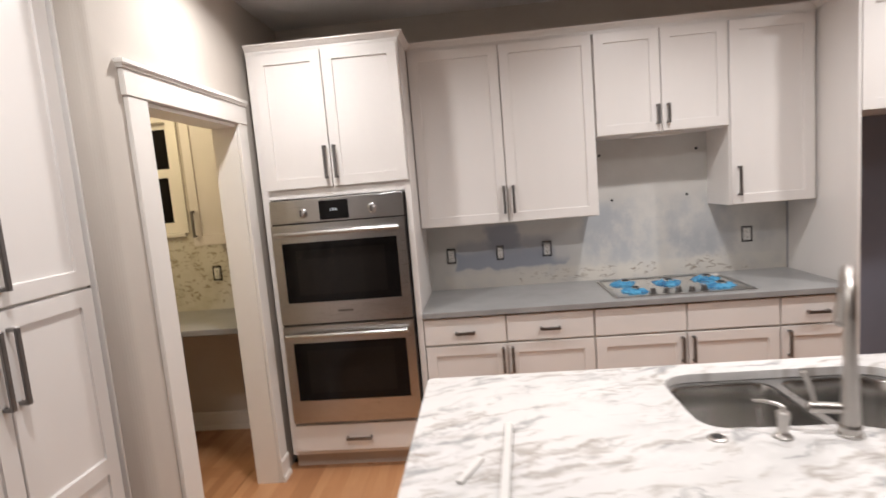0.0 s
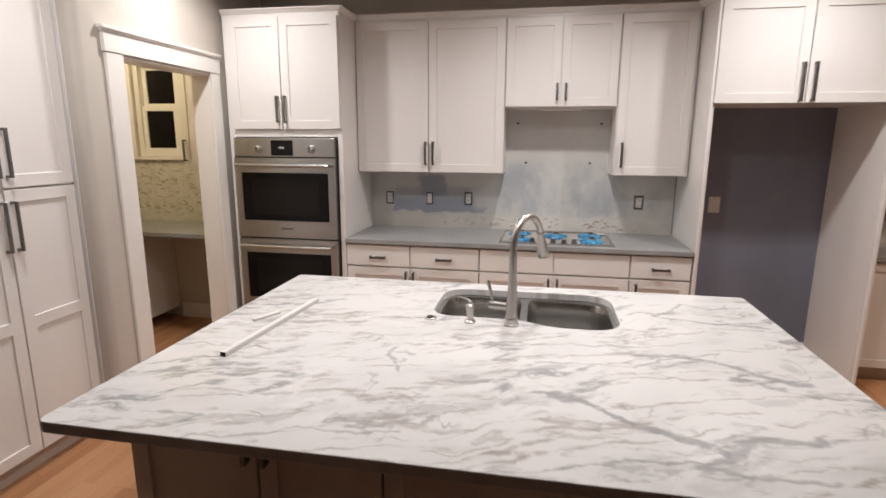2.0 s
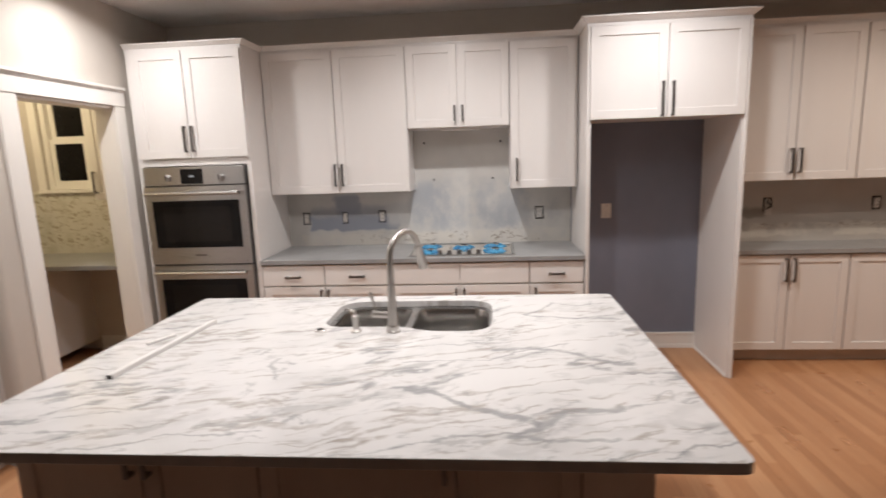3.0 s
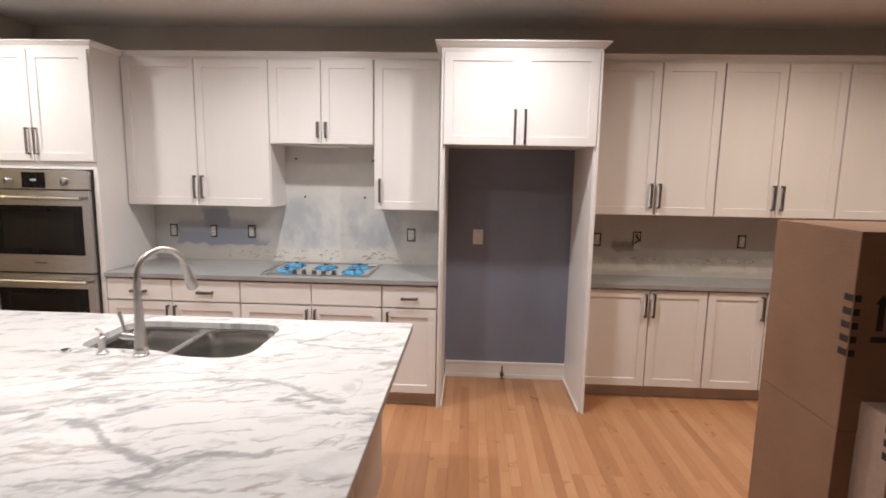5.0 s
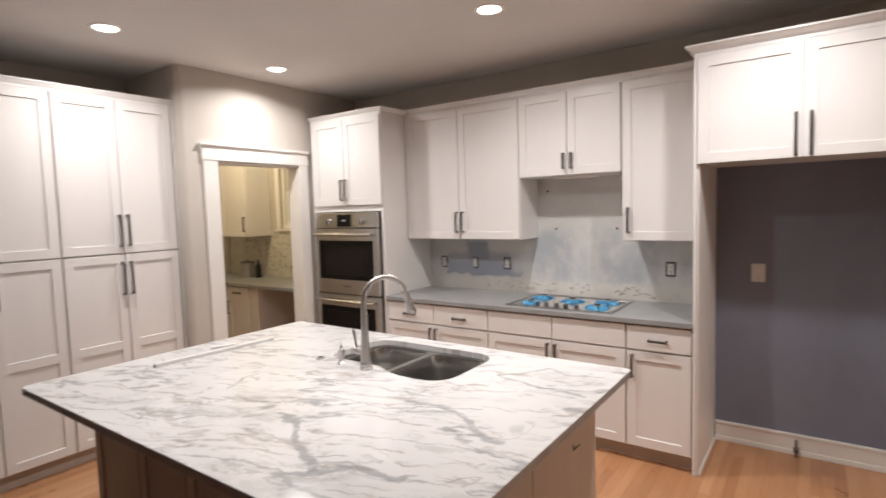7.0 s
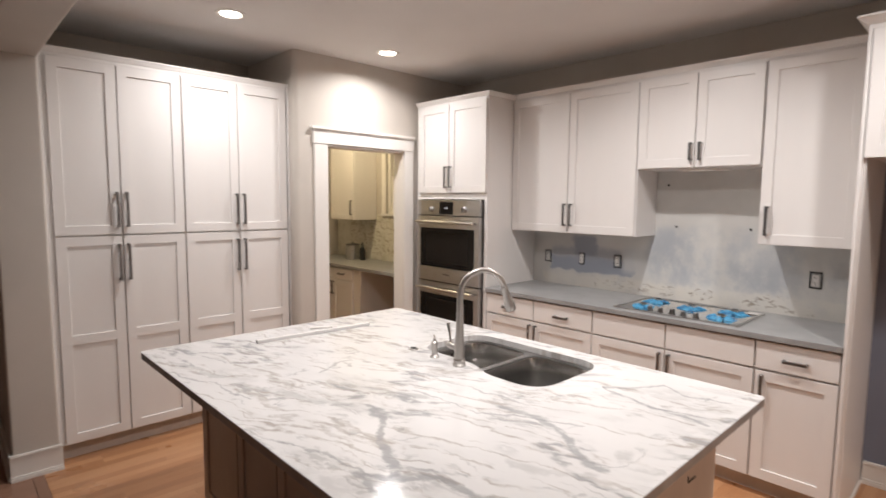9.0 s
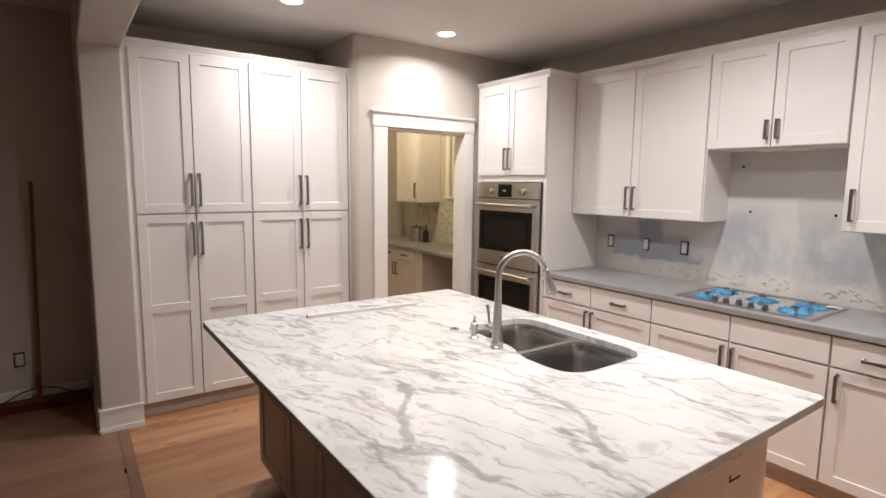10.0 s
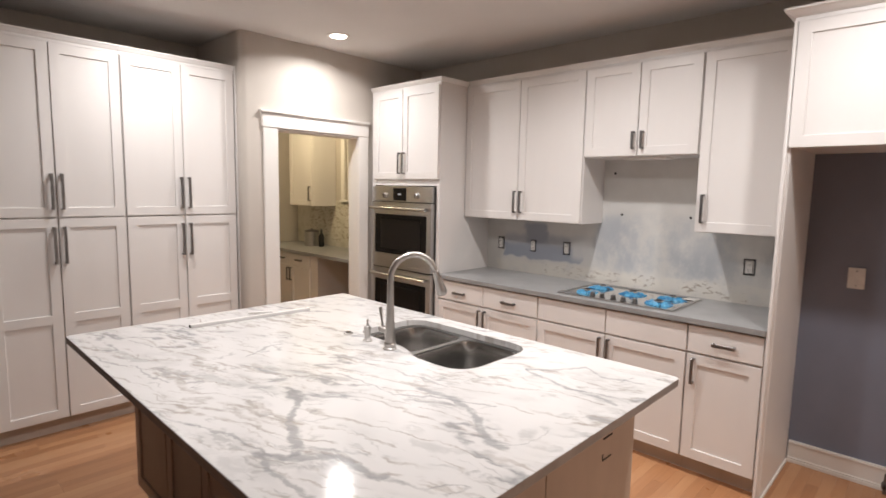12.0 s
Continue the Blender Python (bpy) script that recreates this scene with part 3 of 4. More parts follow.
part("casing", blocks((-0.07, -0.001, -0.014, 0.003, 0, wh + 0.07), (ww + 0.001, ww + 0.05, -0.014, 0.003, 0, wh + 0.07), (-0.001, ww + 0.001, -0.014, 0.003, wh + 0.001, wh + 0.07)), TRIM, win)

# ---- tall oven cabinet ----
FX, FY = -1.205, 3.03
tower = thing("oven_cabinet", pose(FX, FY, 0), "tall white shaker cabinet housing a double wall oven", "cabinet")
TW = 0.872
part("side_panel", block(0, 0.046, 0.021, 0.668, 0.1, 2.488, 0.001), WHITE, tower)
part("side_panel", block(TW - 0.034, TW, 0.021, 0.668, 0.1, 2.488, 0.001), WHITE, tower)
part("upper_box", block(0.0465, TW - 0.0345, 0.021, 0.668, 1.664, 2.488), WHITE, tower)
part("lower_box", block(0.0465, TW - 0.0345, 0.021, 0.668, 0.1, 0.305), WHITE, tower)
part("back_panel", block(0.0465, TW - 0.0345, 0.63, 0.668, 0.306, 1.663), WHITE, tower)
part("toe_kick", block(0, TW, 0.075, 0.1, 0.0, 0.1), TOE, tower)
door(tower, 0.045, 0.433, 1.715, 2.478, (0.405, 1.855), 0.185)
door(tower, 0.433, TW - 0.005, 1.715, 2.478, (0.462, 1.855), 0.185)
door(tower, 0.035, TW - 0.03, 0.125, 0.298, (0.432, 0.21), 0.155, slab=True, name="drawer", upright=False)
crown(tower, TW, 0.668, 2.486, 0.048, 0.026, left=False)

# double wall oven
oven = thing("double_oven", pose(-1.158, FY - 0.012, 0.318), "stainless steel double wall oven with dark glass doors", "oven")
OW = 0.777
part("chassis", block(0.002, OW - 0.002, 0.026, 0.58, 0, 1.336), GALV, oven)
part("control_panel", block(0, OW, -0.004, 0.024, 1.205, 1.338, 0.004), STEEL, oven)
part("display", block(0.292, 0.462, -0.0075, -0.0045, 1.213, 1.322, 0.001), GLASSY, oven, "black glass display")
seg = plain("display_digits", (0.55, 0.60, 0.66), 0.4)
part("digits", blocks((0.356, 0.362, -0.0088, -0.0076, 1.262, 1.276), (0.368, 0.379, -0.0088, -0.0076, 1.262, 1.276), (0.384, 0.395, -0.0088, -0.0076, 1.262, 1.276)), seg, oven, "small pale digits")
for kx in (0.192, 0.600):
    k = part("knob", lathe([(0.030, 0.0), (0.030, 0.004), (0.024, 0.006), (0.022, 0.026), (0.018, 0.030)], 24), STEEL, oven, "round steel knob", smooth=True, m=pose(kx, -0.0042, 1.258, 90))
    part("knob_grip", blocks((-0.004, 0.004, -0.019, 0.019, 0.0302, 0.036)), NICKEL, k)


def oven_door(z0, z1, foot, rest):
    """A steel framed glass door with a towel-bar handle."""
    rim = rounded([(0, z0, 0.004), (OW, z0, 0.004), (OW, z1, 0.004), (0, z1, 0.004)], 3)
    opening = rounded([(0.052, z0 + foot, 0.003), (OW - 0.052, z0 + foot, 0.003), (OW - 0.052, z1 - 0.105, 0.003), (0.052, z1 - 0.105, 0.003)], 3)
    bm = plate(rim, [opening], -0.024, 0.014)
    bmesh.ops.transform(bm, matrix=pose(0, 0, 0, 90), verts=bm.verts[:])
    d = part("oven_door", bm, STEEL, oven)
    g = part("glass", block(0.053, OW - 0.053, -0.011, 0.022, z0 + foot + 0.001, z1 - 0.106), GLASSY, d, "black oven glass")
    part("inner_window", block(0.128, OW - 0.128, -0.0122, -0.0112, z0 + foot + 0.045, z1 - 0.15), SCREEN, d, "dotted inner window")
    h = part("handle", tube([(0.03 + i * (OW - 0.06) / 10, -0.058, z1 - 0.052) for i in range(11)], 0.0135, 14), STEEL, d, "round steel towel-bar handle", True)
    for hx in (0.05, OW - 0.05):
        part("bracket", block(hx - 0.011, hx + 0.011, -0.055, -0.0142, z1 - 0.062, z1 - 0.042, 0.002), STEEL, h)
    if rest:
        part("badge", block(OW / 2 - 0.045, OW / 2 + 0.045, -0.0152, -0.0142, z0 + 0.062, z0 + 0.074), NICKEL, d, "small dark badge bar")
    return d


oven_door(0.612, 1.196, 0.125, True)
oven_door(0.006, 0.600, 0.135, False)
for z0, z1 in ((0.601, 0.611), (1.197, 1.204)):
    part("seam", block(0.004, OW - 0.004, 0.0, 0.023, z0, z1), BLACK, oven, "dark gap between the doors")

# ---- wall cabinets on the cooking side ----
UY, UD, UT = 3.36, WALL_Y - 3.36 - 0.002, 2.488


def wall_cabinet(x0, x1, z0, doors, label, handles, length, group="kitchen wall cabinets"):
    """doors: the x of every door edge; handles: the pull's x and its middle's height."""
    cab = carcass("wall_cabinet", pose(x0, UY, 0), x1 - x0, UD, z0, UT + 0.004, label, "wall cabinet", group)
    for (a, b), hx in zip(zip(doors, doors[1:]), handles):
        door(cab, a - x0, b - x0, z0 + 0.001, UT, (hx - x0, z0 + 0.145), length)
    crown(cab, x1 - x0 + 0.002, UD, UT + 0.002, 0.055, 0.012, False, False)
    return cab


wall_cabinet(-0.331, 0.783, 1.405, (-0.329, 0.224, 0.781), "tall white shaker double wall cabinet over the grey counter", (0.205, 0.262), 0.172)
hood = carcass("wall_cabinet", pose(0.785, UY, 0), 0.779, UD, 1.88, UT + 0.004, "short white shaker wall cabinet over the cooktop", "wall cabinet", "kitchen wall cabinets")
door(hood, 0.002, 0.389, 1.881, UT, (0.365, 1.985), 0.115)
door(hood, 0.389, 0.777, 1.881, UT, (0.425, 1.985), 0.115)
crown(hood, 0.781, UD, UT + 0.002, 0.055, 0.012, False, False)
part("light_strip", block(0.25, 0.55, 0.10, 0.22, 1.866, 1.8799, 0.004), TRIM, hood, "low vent cover under the cabinet")
wall_cabinet(1.566, 2.068, 1.405, (1.568, 2.05), "narrow white shaker wall cabinet beside the refrigerator panel", (1.612,), 0.175)

# ---- base cabinets on the cooking side ----
BY = 3.052
BD = WALL_Y - BY - 0.002


def base_cabinet(x0, x1, seams, label, drawer_pulls, door_pulls, group="kitchen base cabinets", drawers=True, top=0.900, front=BY):
    cab = carcass("base_cabinet", pose(x0, front, 0), x1 - x0, WALL_Y - front - 0.002, 0.1, top, label, "base cabinet", group)
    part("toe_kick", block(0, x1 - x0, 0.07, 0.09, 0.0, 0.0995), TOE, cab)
    for (a, b), dp, hp in zip(zip(seams, seams[1:]), drawer_pulls, door_pulls):
        if drawers:
            door(cab, a - x0, b - x0, 0.735, top - 0.003, ((a + b) / 2 - x0, 0.806) if dp else None, 0.115, slab=True, name="drawer", upright=False)
        door(cab, a - x0, b - x0, 0.102, 0.73 if drawers else top - 0.003, (hp - x0, 0.632 if drawers else 0.737), 0.15 if drawers else 0.18)
    return cab


base_cabinet(-0.331, 0.655, (-0.33, 0.152, 0.654), "white base cabinet with two drawers above two shaker doors", (1, 1), (0.125, 0.18))
base_cabinet(0.656, 1.679, (0.657, 1.172, 1.678), "white base cabinet with false drawer fronts under the cooktop", (0, 0), (1.142, 1.202))
base_cabinet(1.680, 2.072, (1.681, 2.07), "narrow white base cabinet with one drawer and one door", (1,), (1.722,))

bm = block(-0.331, 2.073, 3.033, WALL_Y - 0.002, 0.904, 0.937, 0.003)
tagged(part("countertop", bm, GREY), "bare grey countertop underlay along the cooking wall", "countertop")

# ---- refrigerator enclosure ----
fr = thing("refrigerator_enclosure", pose(2.076, 3.038, 0), "white refrigerator surround with a double cabinet above an empty recess", "cabinet")
FW, FD = 1.055, WALL_Y - 3.038 - 0.002
part("side_panel", block(0, 0.03, 0.0205, FD, 0, 2.488, 0.002), WHITE, fr)
part("side_panel", block(FW - 0.03, FW, 0.0205, FD, 0, 2.488, 0.002), WHITE, fr)
part("body", block(0.0305, FW - 0.0305, 0.021, FD, 1.885, 2.488), WHITE, fr)
door(fr, 0.016, 0.527, 1.874, 2.484, (0.494, 1.998), 0.227)
door(fr, 0.527, FW - 0.016, 1.874, 2.484, (0.561, 1.998), 0.227)
crown(fr, FW, FD, 2.487, 0.062, 0.044)
for sx in (0.0, FW - 0.0155):
    part("edge_strip", block(sx, sx + 0.0155, 0.003, 0.0204, 0.0, 2.488, 0.001), WHITE, fr)
for sx in (0.0305, FW - 0.040):
    part("shoe", block(sx, sx + 0.0095, 0.024, FD - 0.02, 0.001, 0.016), TRIM, fr, "thin white shoe strip")

# ---- cabinets right of the recess ----
XR = 3.136
for a, mid_x, b in ((XR, 3.625, 4.055), (4.056, 4.49, 4.905), (4.906, 5.34, 5.76)):
    wall_cabinet(a, b, 1.405, (a + 0.002, mid_x, b - 0.001), "tall white shaker double wall cabinet in warm light", (mid_x - 0.03, mid_x + 0.03), 0.18, "pantry side wall cabinets")
RY = 3.345
for a, mid_x, b in ((XR, 3.640, 4.065), (4.066, 4.49, 4.905), (4.906, 5.34, 5.76)):
    base_cabinet(a, b, (a + 0.002, mid_x, b - 0.001), "shallow white base cabinet with two full-height shaker doors", (0, 0), (mid_x - 0.03, mid_x + 0.03), "full-height base cabinets", False, 0.858, RY)
tagged(part("countertop", block(XR, 5.76, RY - 0.022, WALL_Y - 0.002, 0.862, 0.897, 0.003), GREY), "bare grey shallow countertop underlay beside the recess", "countertop")


# ---- tall pantry cabinets, facing east ----
PX = -1.35
for y0, y1, m0 in ((0.262, 1.034, 0.648), (1.035, 1.814, 1.421)):
    cab = carcass("pantry_cabinet", pose(PX, y0, 0, 0, 0, 90), y1 - y0, 0.62, 0.1, 2.492, "full-height white shaker pantry cabinet with four doors", "cabinet", "tall pantry cabinets")
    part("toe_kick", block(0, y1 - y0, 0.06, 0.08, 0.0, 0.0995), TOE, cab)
    mm, w = m0 - y0, y1 - y0
    edges = (0.022, mm, w - 0.002) if y0 < 1 else (0.002, mm, w - 0.006)
    for a, b, hx in ((edges[0], mm, mm - 0.024), (mm, edges[2], mm + 0.030)):
        door(cab, a, b, 1.415, 2.487, (hx, 1.578), 0.225)
        door(cab, a, b, 0.104, 1.412, (hx, 1.240), 0.235, mid=0.655)
    crown(cab, w, 0.62, 2.49, 0.056, 0.014, False, False)
tagged(part("filler_strip", block(-1.365, -1.338, 1.8145, 1.8225, 0.0, 2.545, 0.002), WHITE), "white filler strip beside the pantry cabinets", "trim", "", "structure")
tagged(part("filler_strip", block(-1.365, -1.332, 0.246, 0.2615, 0.0, 2.545, 0.002), WHITE), "white scribe strip against the stub wall", "trim", "", "structure")

# ---- island ----
IX0, IX1, IY0, IY1, IZ = -0.195, 2.014, 0.437, 1.996, 0.931
BX0, BX1, BY0, BY1 = -0.171, 1.857, 0.702, 1.948
isl = thing("kitchen_island", pose(BX0, BY0, 0), "white-ish kitchen island cabinet with paneled doors, its shade coloured in as taupe", "kitchen island")
iw, idp = BX1 - BX0, BY1 - BY0
part("body", blocks((0.0, 0.02, 0.021, idp, 0.1, 0.898), (iw - 0.02, iw, 0.021, idp, 0.1, 0.898), (0.02, iw - 0.02, 0.021, 0.04, 0.1, 0.898), (0.02, iw - 0.02, idp - 0.02, idp, 0.1, 0.898), (0.02, iw - 0.02, 0.04, idp - 0.02, 0.1, 0.12)), TAUPE_SHADE, isl)
part("toe_kick", blocks((0.05, iw - 0.05, 0.09, 0.11, 0, 0.0995), (0.05, iw - 0.05, idp - 0.08, idp - 0.06, 0, 0.0995), (0.05, 0.07, 0.11, idp - 0.08, 0, 0.0995), (iw - 0.07, iw - 0.05, 0.11, idp - 0.08, 0, 0.0995)), TOE, isl)
for a, b, hx in ((0.002, 0.435, 0.405), (0.435, 0.824, 0.465), (0.824, 1.448, 1.415), (1.448, 1.822, None)):
    door(isl, a, b, 0.104, 0.894, (hx, 0.785) if hx else None, 0.17, material=TAUPE_SHADE)
part("post", block(1.826, iw - 0.001, 0.001, 0.0205, 0.102, 0.896, 0.002), TAUPE_SHADE, isl)
part("end_panel", block(iw + 0.001, iw + 0.008, 0.60, idp - 0.001, 0.102, 0.897, 0.001), TAUPE_SHADE, isl)
part("end_panel", block(iw + 0.001, iw + 0.008, 0.001, 0.594, 0.102, 0.897, 0.001), TAUPE_SHADE, isl)
part("cleat", block(iw + 0.0082, iw + 0.026, 0.45, 0.62, 0.872, 0.897, 0.002), TAUPE_SHADE, isl, "small support cleat under the slab")
part("outlet_mark", block(iw + 0.0082, iw + 0.0105, 0.975, 1.045, 0.732, 0.738), DARKGAP, isl, "upper edge of a marked outlet cut-out")
part("outlet_mark", blocks((iw + 0.0082, iw + 0.0105, 0.975, 0.979, 0.654, 0.676), (iw + 0.0082, iw + 0.0105, 0.975, 1.045, 0.649, 0.654)), DARKGAP, isl, "lower edge of a marked outlet cut-out")

# the sink's opening: the small bowl stops short of the tap
HOLE = [(0.632, 1.478, 0.10), (1.00, 1.478, 0.06), (1.13, 1.412, 0.06), (1.398, 1.412, 0.13), (1.398, 1.895, 0.13), (0.632, 1.895, 0.13)]
outer = rounded([(IX0, IY0, 0.035), (IX1, IY0, 0.035), (IX1, IY1, 0.025), (IX0, IY1, 0.025)])
bm = plate(outer, [rounded(HOLE, 8)], 0.899, IZ)
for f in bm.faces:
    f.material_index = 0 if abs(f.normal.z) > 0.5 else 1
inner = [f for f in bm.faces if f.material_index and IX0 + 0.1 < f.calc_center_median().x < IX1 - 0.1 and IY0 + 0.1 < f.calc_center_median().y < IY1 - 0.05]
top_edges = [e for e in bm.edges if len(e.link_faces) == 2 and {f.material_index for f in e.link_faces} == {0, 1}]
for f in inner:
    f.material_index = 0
bmesh.ops.bevel(bm, geom=top_edges, offset=0.0025, segments=2, affect="EDGES", profile=0.5)
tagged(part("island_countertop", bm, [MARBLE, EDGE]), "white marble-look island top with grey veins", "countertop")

sink = thing("double_sink", pose(0, 0, 0.899), "undermount stainless double-bowl kitchen sink", "sink")
LB = [(0.650, 1.494, 0.09), (0.998, 1.494, 0.07), (0.998, 1.880, 0.07), (0.650, 1.880, 0.10)]
RB = [(1.028, 1.494, 0.03), (1.135, 1.430, 0.05), (1.382, 1.430, 0.11), (1.382, 1.880, 0.11), (1.028, 1.880, 0.07)]


def bowl(corners, depth):
    """A thin rounded bowl below a flange."""
    loop = rounded(corners, 8)
    cx = sum(p[0] for p in loop) / len(loop)
    cy = sum(p[1] for p in loop) / len(loop)
    bm = bmesh.new()
    rings = []
    for s, z in ((1.0, -0.0075), (0.985, -0.014), (0.965, -0.10), (0.955, -depth + 0.03), (0.93, -depth + 0.01), (0.86, -depth), (0.16, -depth - 0.004), (0.15, -depth - 0.012)):
        rings.append([bm.verts.new((cx + (x - cx) * s, cy + (y - cy) * s, z)) for x, y in loop])
    n = len(loop)
    for a, b in zip(rings, rings[1:]):
        for i in range(n):
            bm.faces.new((a[(i + 1) % n], a[i], b[i], b[(i + 1) % n]))
    bm.faces.new(rings[-1])
    bmesh.ops.recalc_face_normals(bm, faces=bm.faces[:])
    bmesh.ops.reverse_faces(bm, faces=bm.faces[:])
    return bm, cx, cy


flange = rounded([(0.615, 1.46, 0.1), (1.00, 1.46, 0.05), (1.12, 1.395, 0.05), (1.415, 1.395, 0.13), (1.415, 1.91, 0.13), (0.615, 1.91, 0.13)], 8)
part("rim", plate(flange, [rounded(LB, 8), rounded(RB, 8)], -0.008, -0.001), STEEL, sink, "bright steel rim and divider")
for corners, depth in ((LB, 0.17), (RB, 0.21)):
    bm, cx, cy = bowl(corners, depth)
    b = part("bowl", bm, BOWL, sink, "brushed steel bowl", True)
    part("drain", lathe([(0.045, -depth - 0.003), (0.045, -depth + 0.001), (0.036, -depth + 0.002), (0.03, -depth - 0.002)], 24, cx, cy), STEEL, b, smooth=True)

# tap
tap = thing("kitchen_faucet", pose(0.971, 1.411, IZ), "brushed nickel gooseneck pull-down kitchen faucet", "faucet")
part("base", lathe([(0.030, 0.0), (0.030, 0.006), (0.026, 0.010), (0.026, 0.022), (0.028, 0.026), (0.025, 0.032)], 28), SATIN, tap, smooth=True)
dx, dy = 0.48, 0.87
arc, rad = [(0, 0, 0.03), (0, 0, 0.09), (0, 0, 0.15), (0, 0, 0.22), (0, 0, 0.30)], [0.024, 0.0215, 0.018, 0.0155, 0.014]
R = 0.105
for k in range(1, 15):
    a = math.pi * 0.90 * k / 14
    u = R - R * math.cos(a)
    arc.append((dx * u, dy * u, 0.315 + R * math.sin(a)))
    rad.append(0.0135)
part("spout", tube(arc, rad, 18), SATIN, tap, "arched spout", True)
ex, ey, ez = arc[-1]
pd = Vector((dx * 0.31, dy * 0.31, -0.95)).normalized()
pts = [Vector((ex, ey, ez)) + pd * q for q in (0.0, 0.006, 0.012, 0.05, 0.095, 0.112, 0.118)]
part("spray_head", tube(pts, [0.0140, 0.0165, 0.0150, 0.0185, 0.0240, 0.0240, 0.0200], 18), SATIN, tap, "flared pull-down spray head", True)
hub = part("lever_hub", tube([(-0.016, 0.006, 0.072), (-0.05, 0.014, 0.072), (-0.088, 0.022, 0.072), (-0.092, 0.023, 0.072)], [0.0145, 0.0150, 0.0160, 0.012], 16), SATIN, tap, "side hub", True)
part("lever", tube([(-0.076, 0.020, 0.084), (-0.082, 0.021, 0.11), (-0.092, 0.024, 0.145), (-0.100, 0.026, 0.168)], [0.006, 0.0055, 0.0075, 0.0085], 12), SATIN, hub, "upright lever", True)

soap = thing("soap_dispenser", pose(0.806, 1.415, IZ), "brushed nickel soap dispenser beside the faucet", "soap dispenser")
part("base", lathe([(0.023, 0.0), (0.023, 0.005), (0.017, 0.010), (0.013, 0.016), (0.0145, 0.05), (0.0165, 0.056), (0.0165, 0.070), (0.012, 0.074)], 22), SATIN, soap, smooth=True)
part("spout", tube([(0, 0, 0.074), (0, 0, 0.084), (-0.010, 0.008, 0.090), (-0.036, 0.030, 0.091), (-0.054, 0.044, 0.086)], [0.006, 0.006, 0.0055, 0.0045, 0.004], 10), SATIN, soap, "thin nozzle", True)
airgap = thing("sink_hole_cap", pose(0.642, 1.425, IZ), "round nickel cap on the island top", "hole cap")
part("cap", lathe([(0.024, 0.0), (0.024, 0.004), (0.019, 0.007), (0.017, 0.005), (0.004, 0.0055)], 24), SATIN, airgap, smooth=True)
part("dark_ring", lathe([(0.0145, 0.0071), (0.0145, 0.0082), (0.010, 0.0084)], 20), BLACK, airgap, smooth=True)

# loose trim strips on the island
a, b = Vector((0.040, 0.908, 0)), Vector((0.092, 1.553, 0))
d = b - a
turn = math.degrees(math.atan2(d.y, d.x))
strip = part("trim_strip", block(0, d.length, -0.011, 0.011, 0, 0.016, 0.002), painted("strip_paint", (0.70, 0.68, 0.66), 0.5, 0.05))
strip.matrix_world = pose(a.x, a.y, IZ, 0, 0, turn)
tagged(strip, "long thin white trim strip lying on the island", "trim strip")
part("cut_end", block(-0.0015, -0.0002, -0.010, 0.010, 0.001, 0.015), DARKGAP, strip, "dark raw end")
a, b = Vector((-0.047, 1.253, 0)), Vector((0.008, 1.366, 0))
d = b - a
piece = part("trim_offcut", block(0, d.length, -0.009, 0.009, 0, 0.010, 0.002), strip.data.materials[0])
piece.matrix_world = pose(a.x, a.y, IZ, 0, 0, math.degrees(math.atan2(d.y, d.x)))
tagged(piece, "short offcut of white trim on the island", "trim strip")

# ---- cooktop ----
hob = thing("gas_cooktop", pose(0.785, 3.080, 0.937), "stainless gas cooktop with blue protective film on its burners", "cooktop")
bm = plate(rounded([(0, 0, 0.012), (0.795, 0, 0.012), (0.795, 0.53, 0.012), (0, 0.53, 0.012)], 4), [], 0.0, 0.008)
TRAY = metal("cooktop_steel", (0.80, 0.79, 0.77), 0.13, (1, 40, 1))
part("tray", bm, TRAY, hob)
part("rim", plate(rounded([(0.006, 0.006, 0.012), (0.789, 0.006, 0.012), (0.789, 0.524, 0.012), (0.006, 0.524, 0.012)], 4), [rounded([(0.022, 0.022, 0.02), (0.773, 0.022, 0.02), (0.773, 0.508, 0.02), (0.022, 0.508, 0.02)], 4)], 0.0082, 0.012), STEEL, hob)
m, t, bs = mat("blue_film")
n = noise_tex(t, texco(t), 22, 5, 0.6)
link(t, ramp(t, n, [(0.34, (0.015, 0.12, 0.29)), (0.66, (0.12, 0.42, 0.66))]), bs.inputs["Base Color"])
bs.inputs["Roughness"].default_value = 0.06
bump(t, bs, noise_tex(t, texco(t), 60, 4), 1.0, 0.010)
FILM = m
rng = random.Random(5)
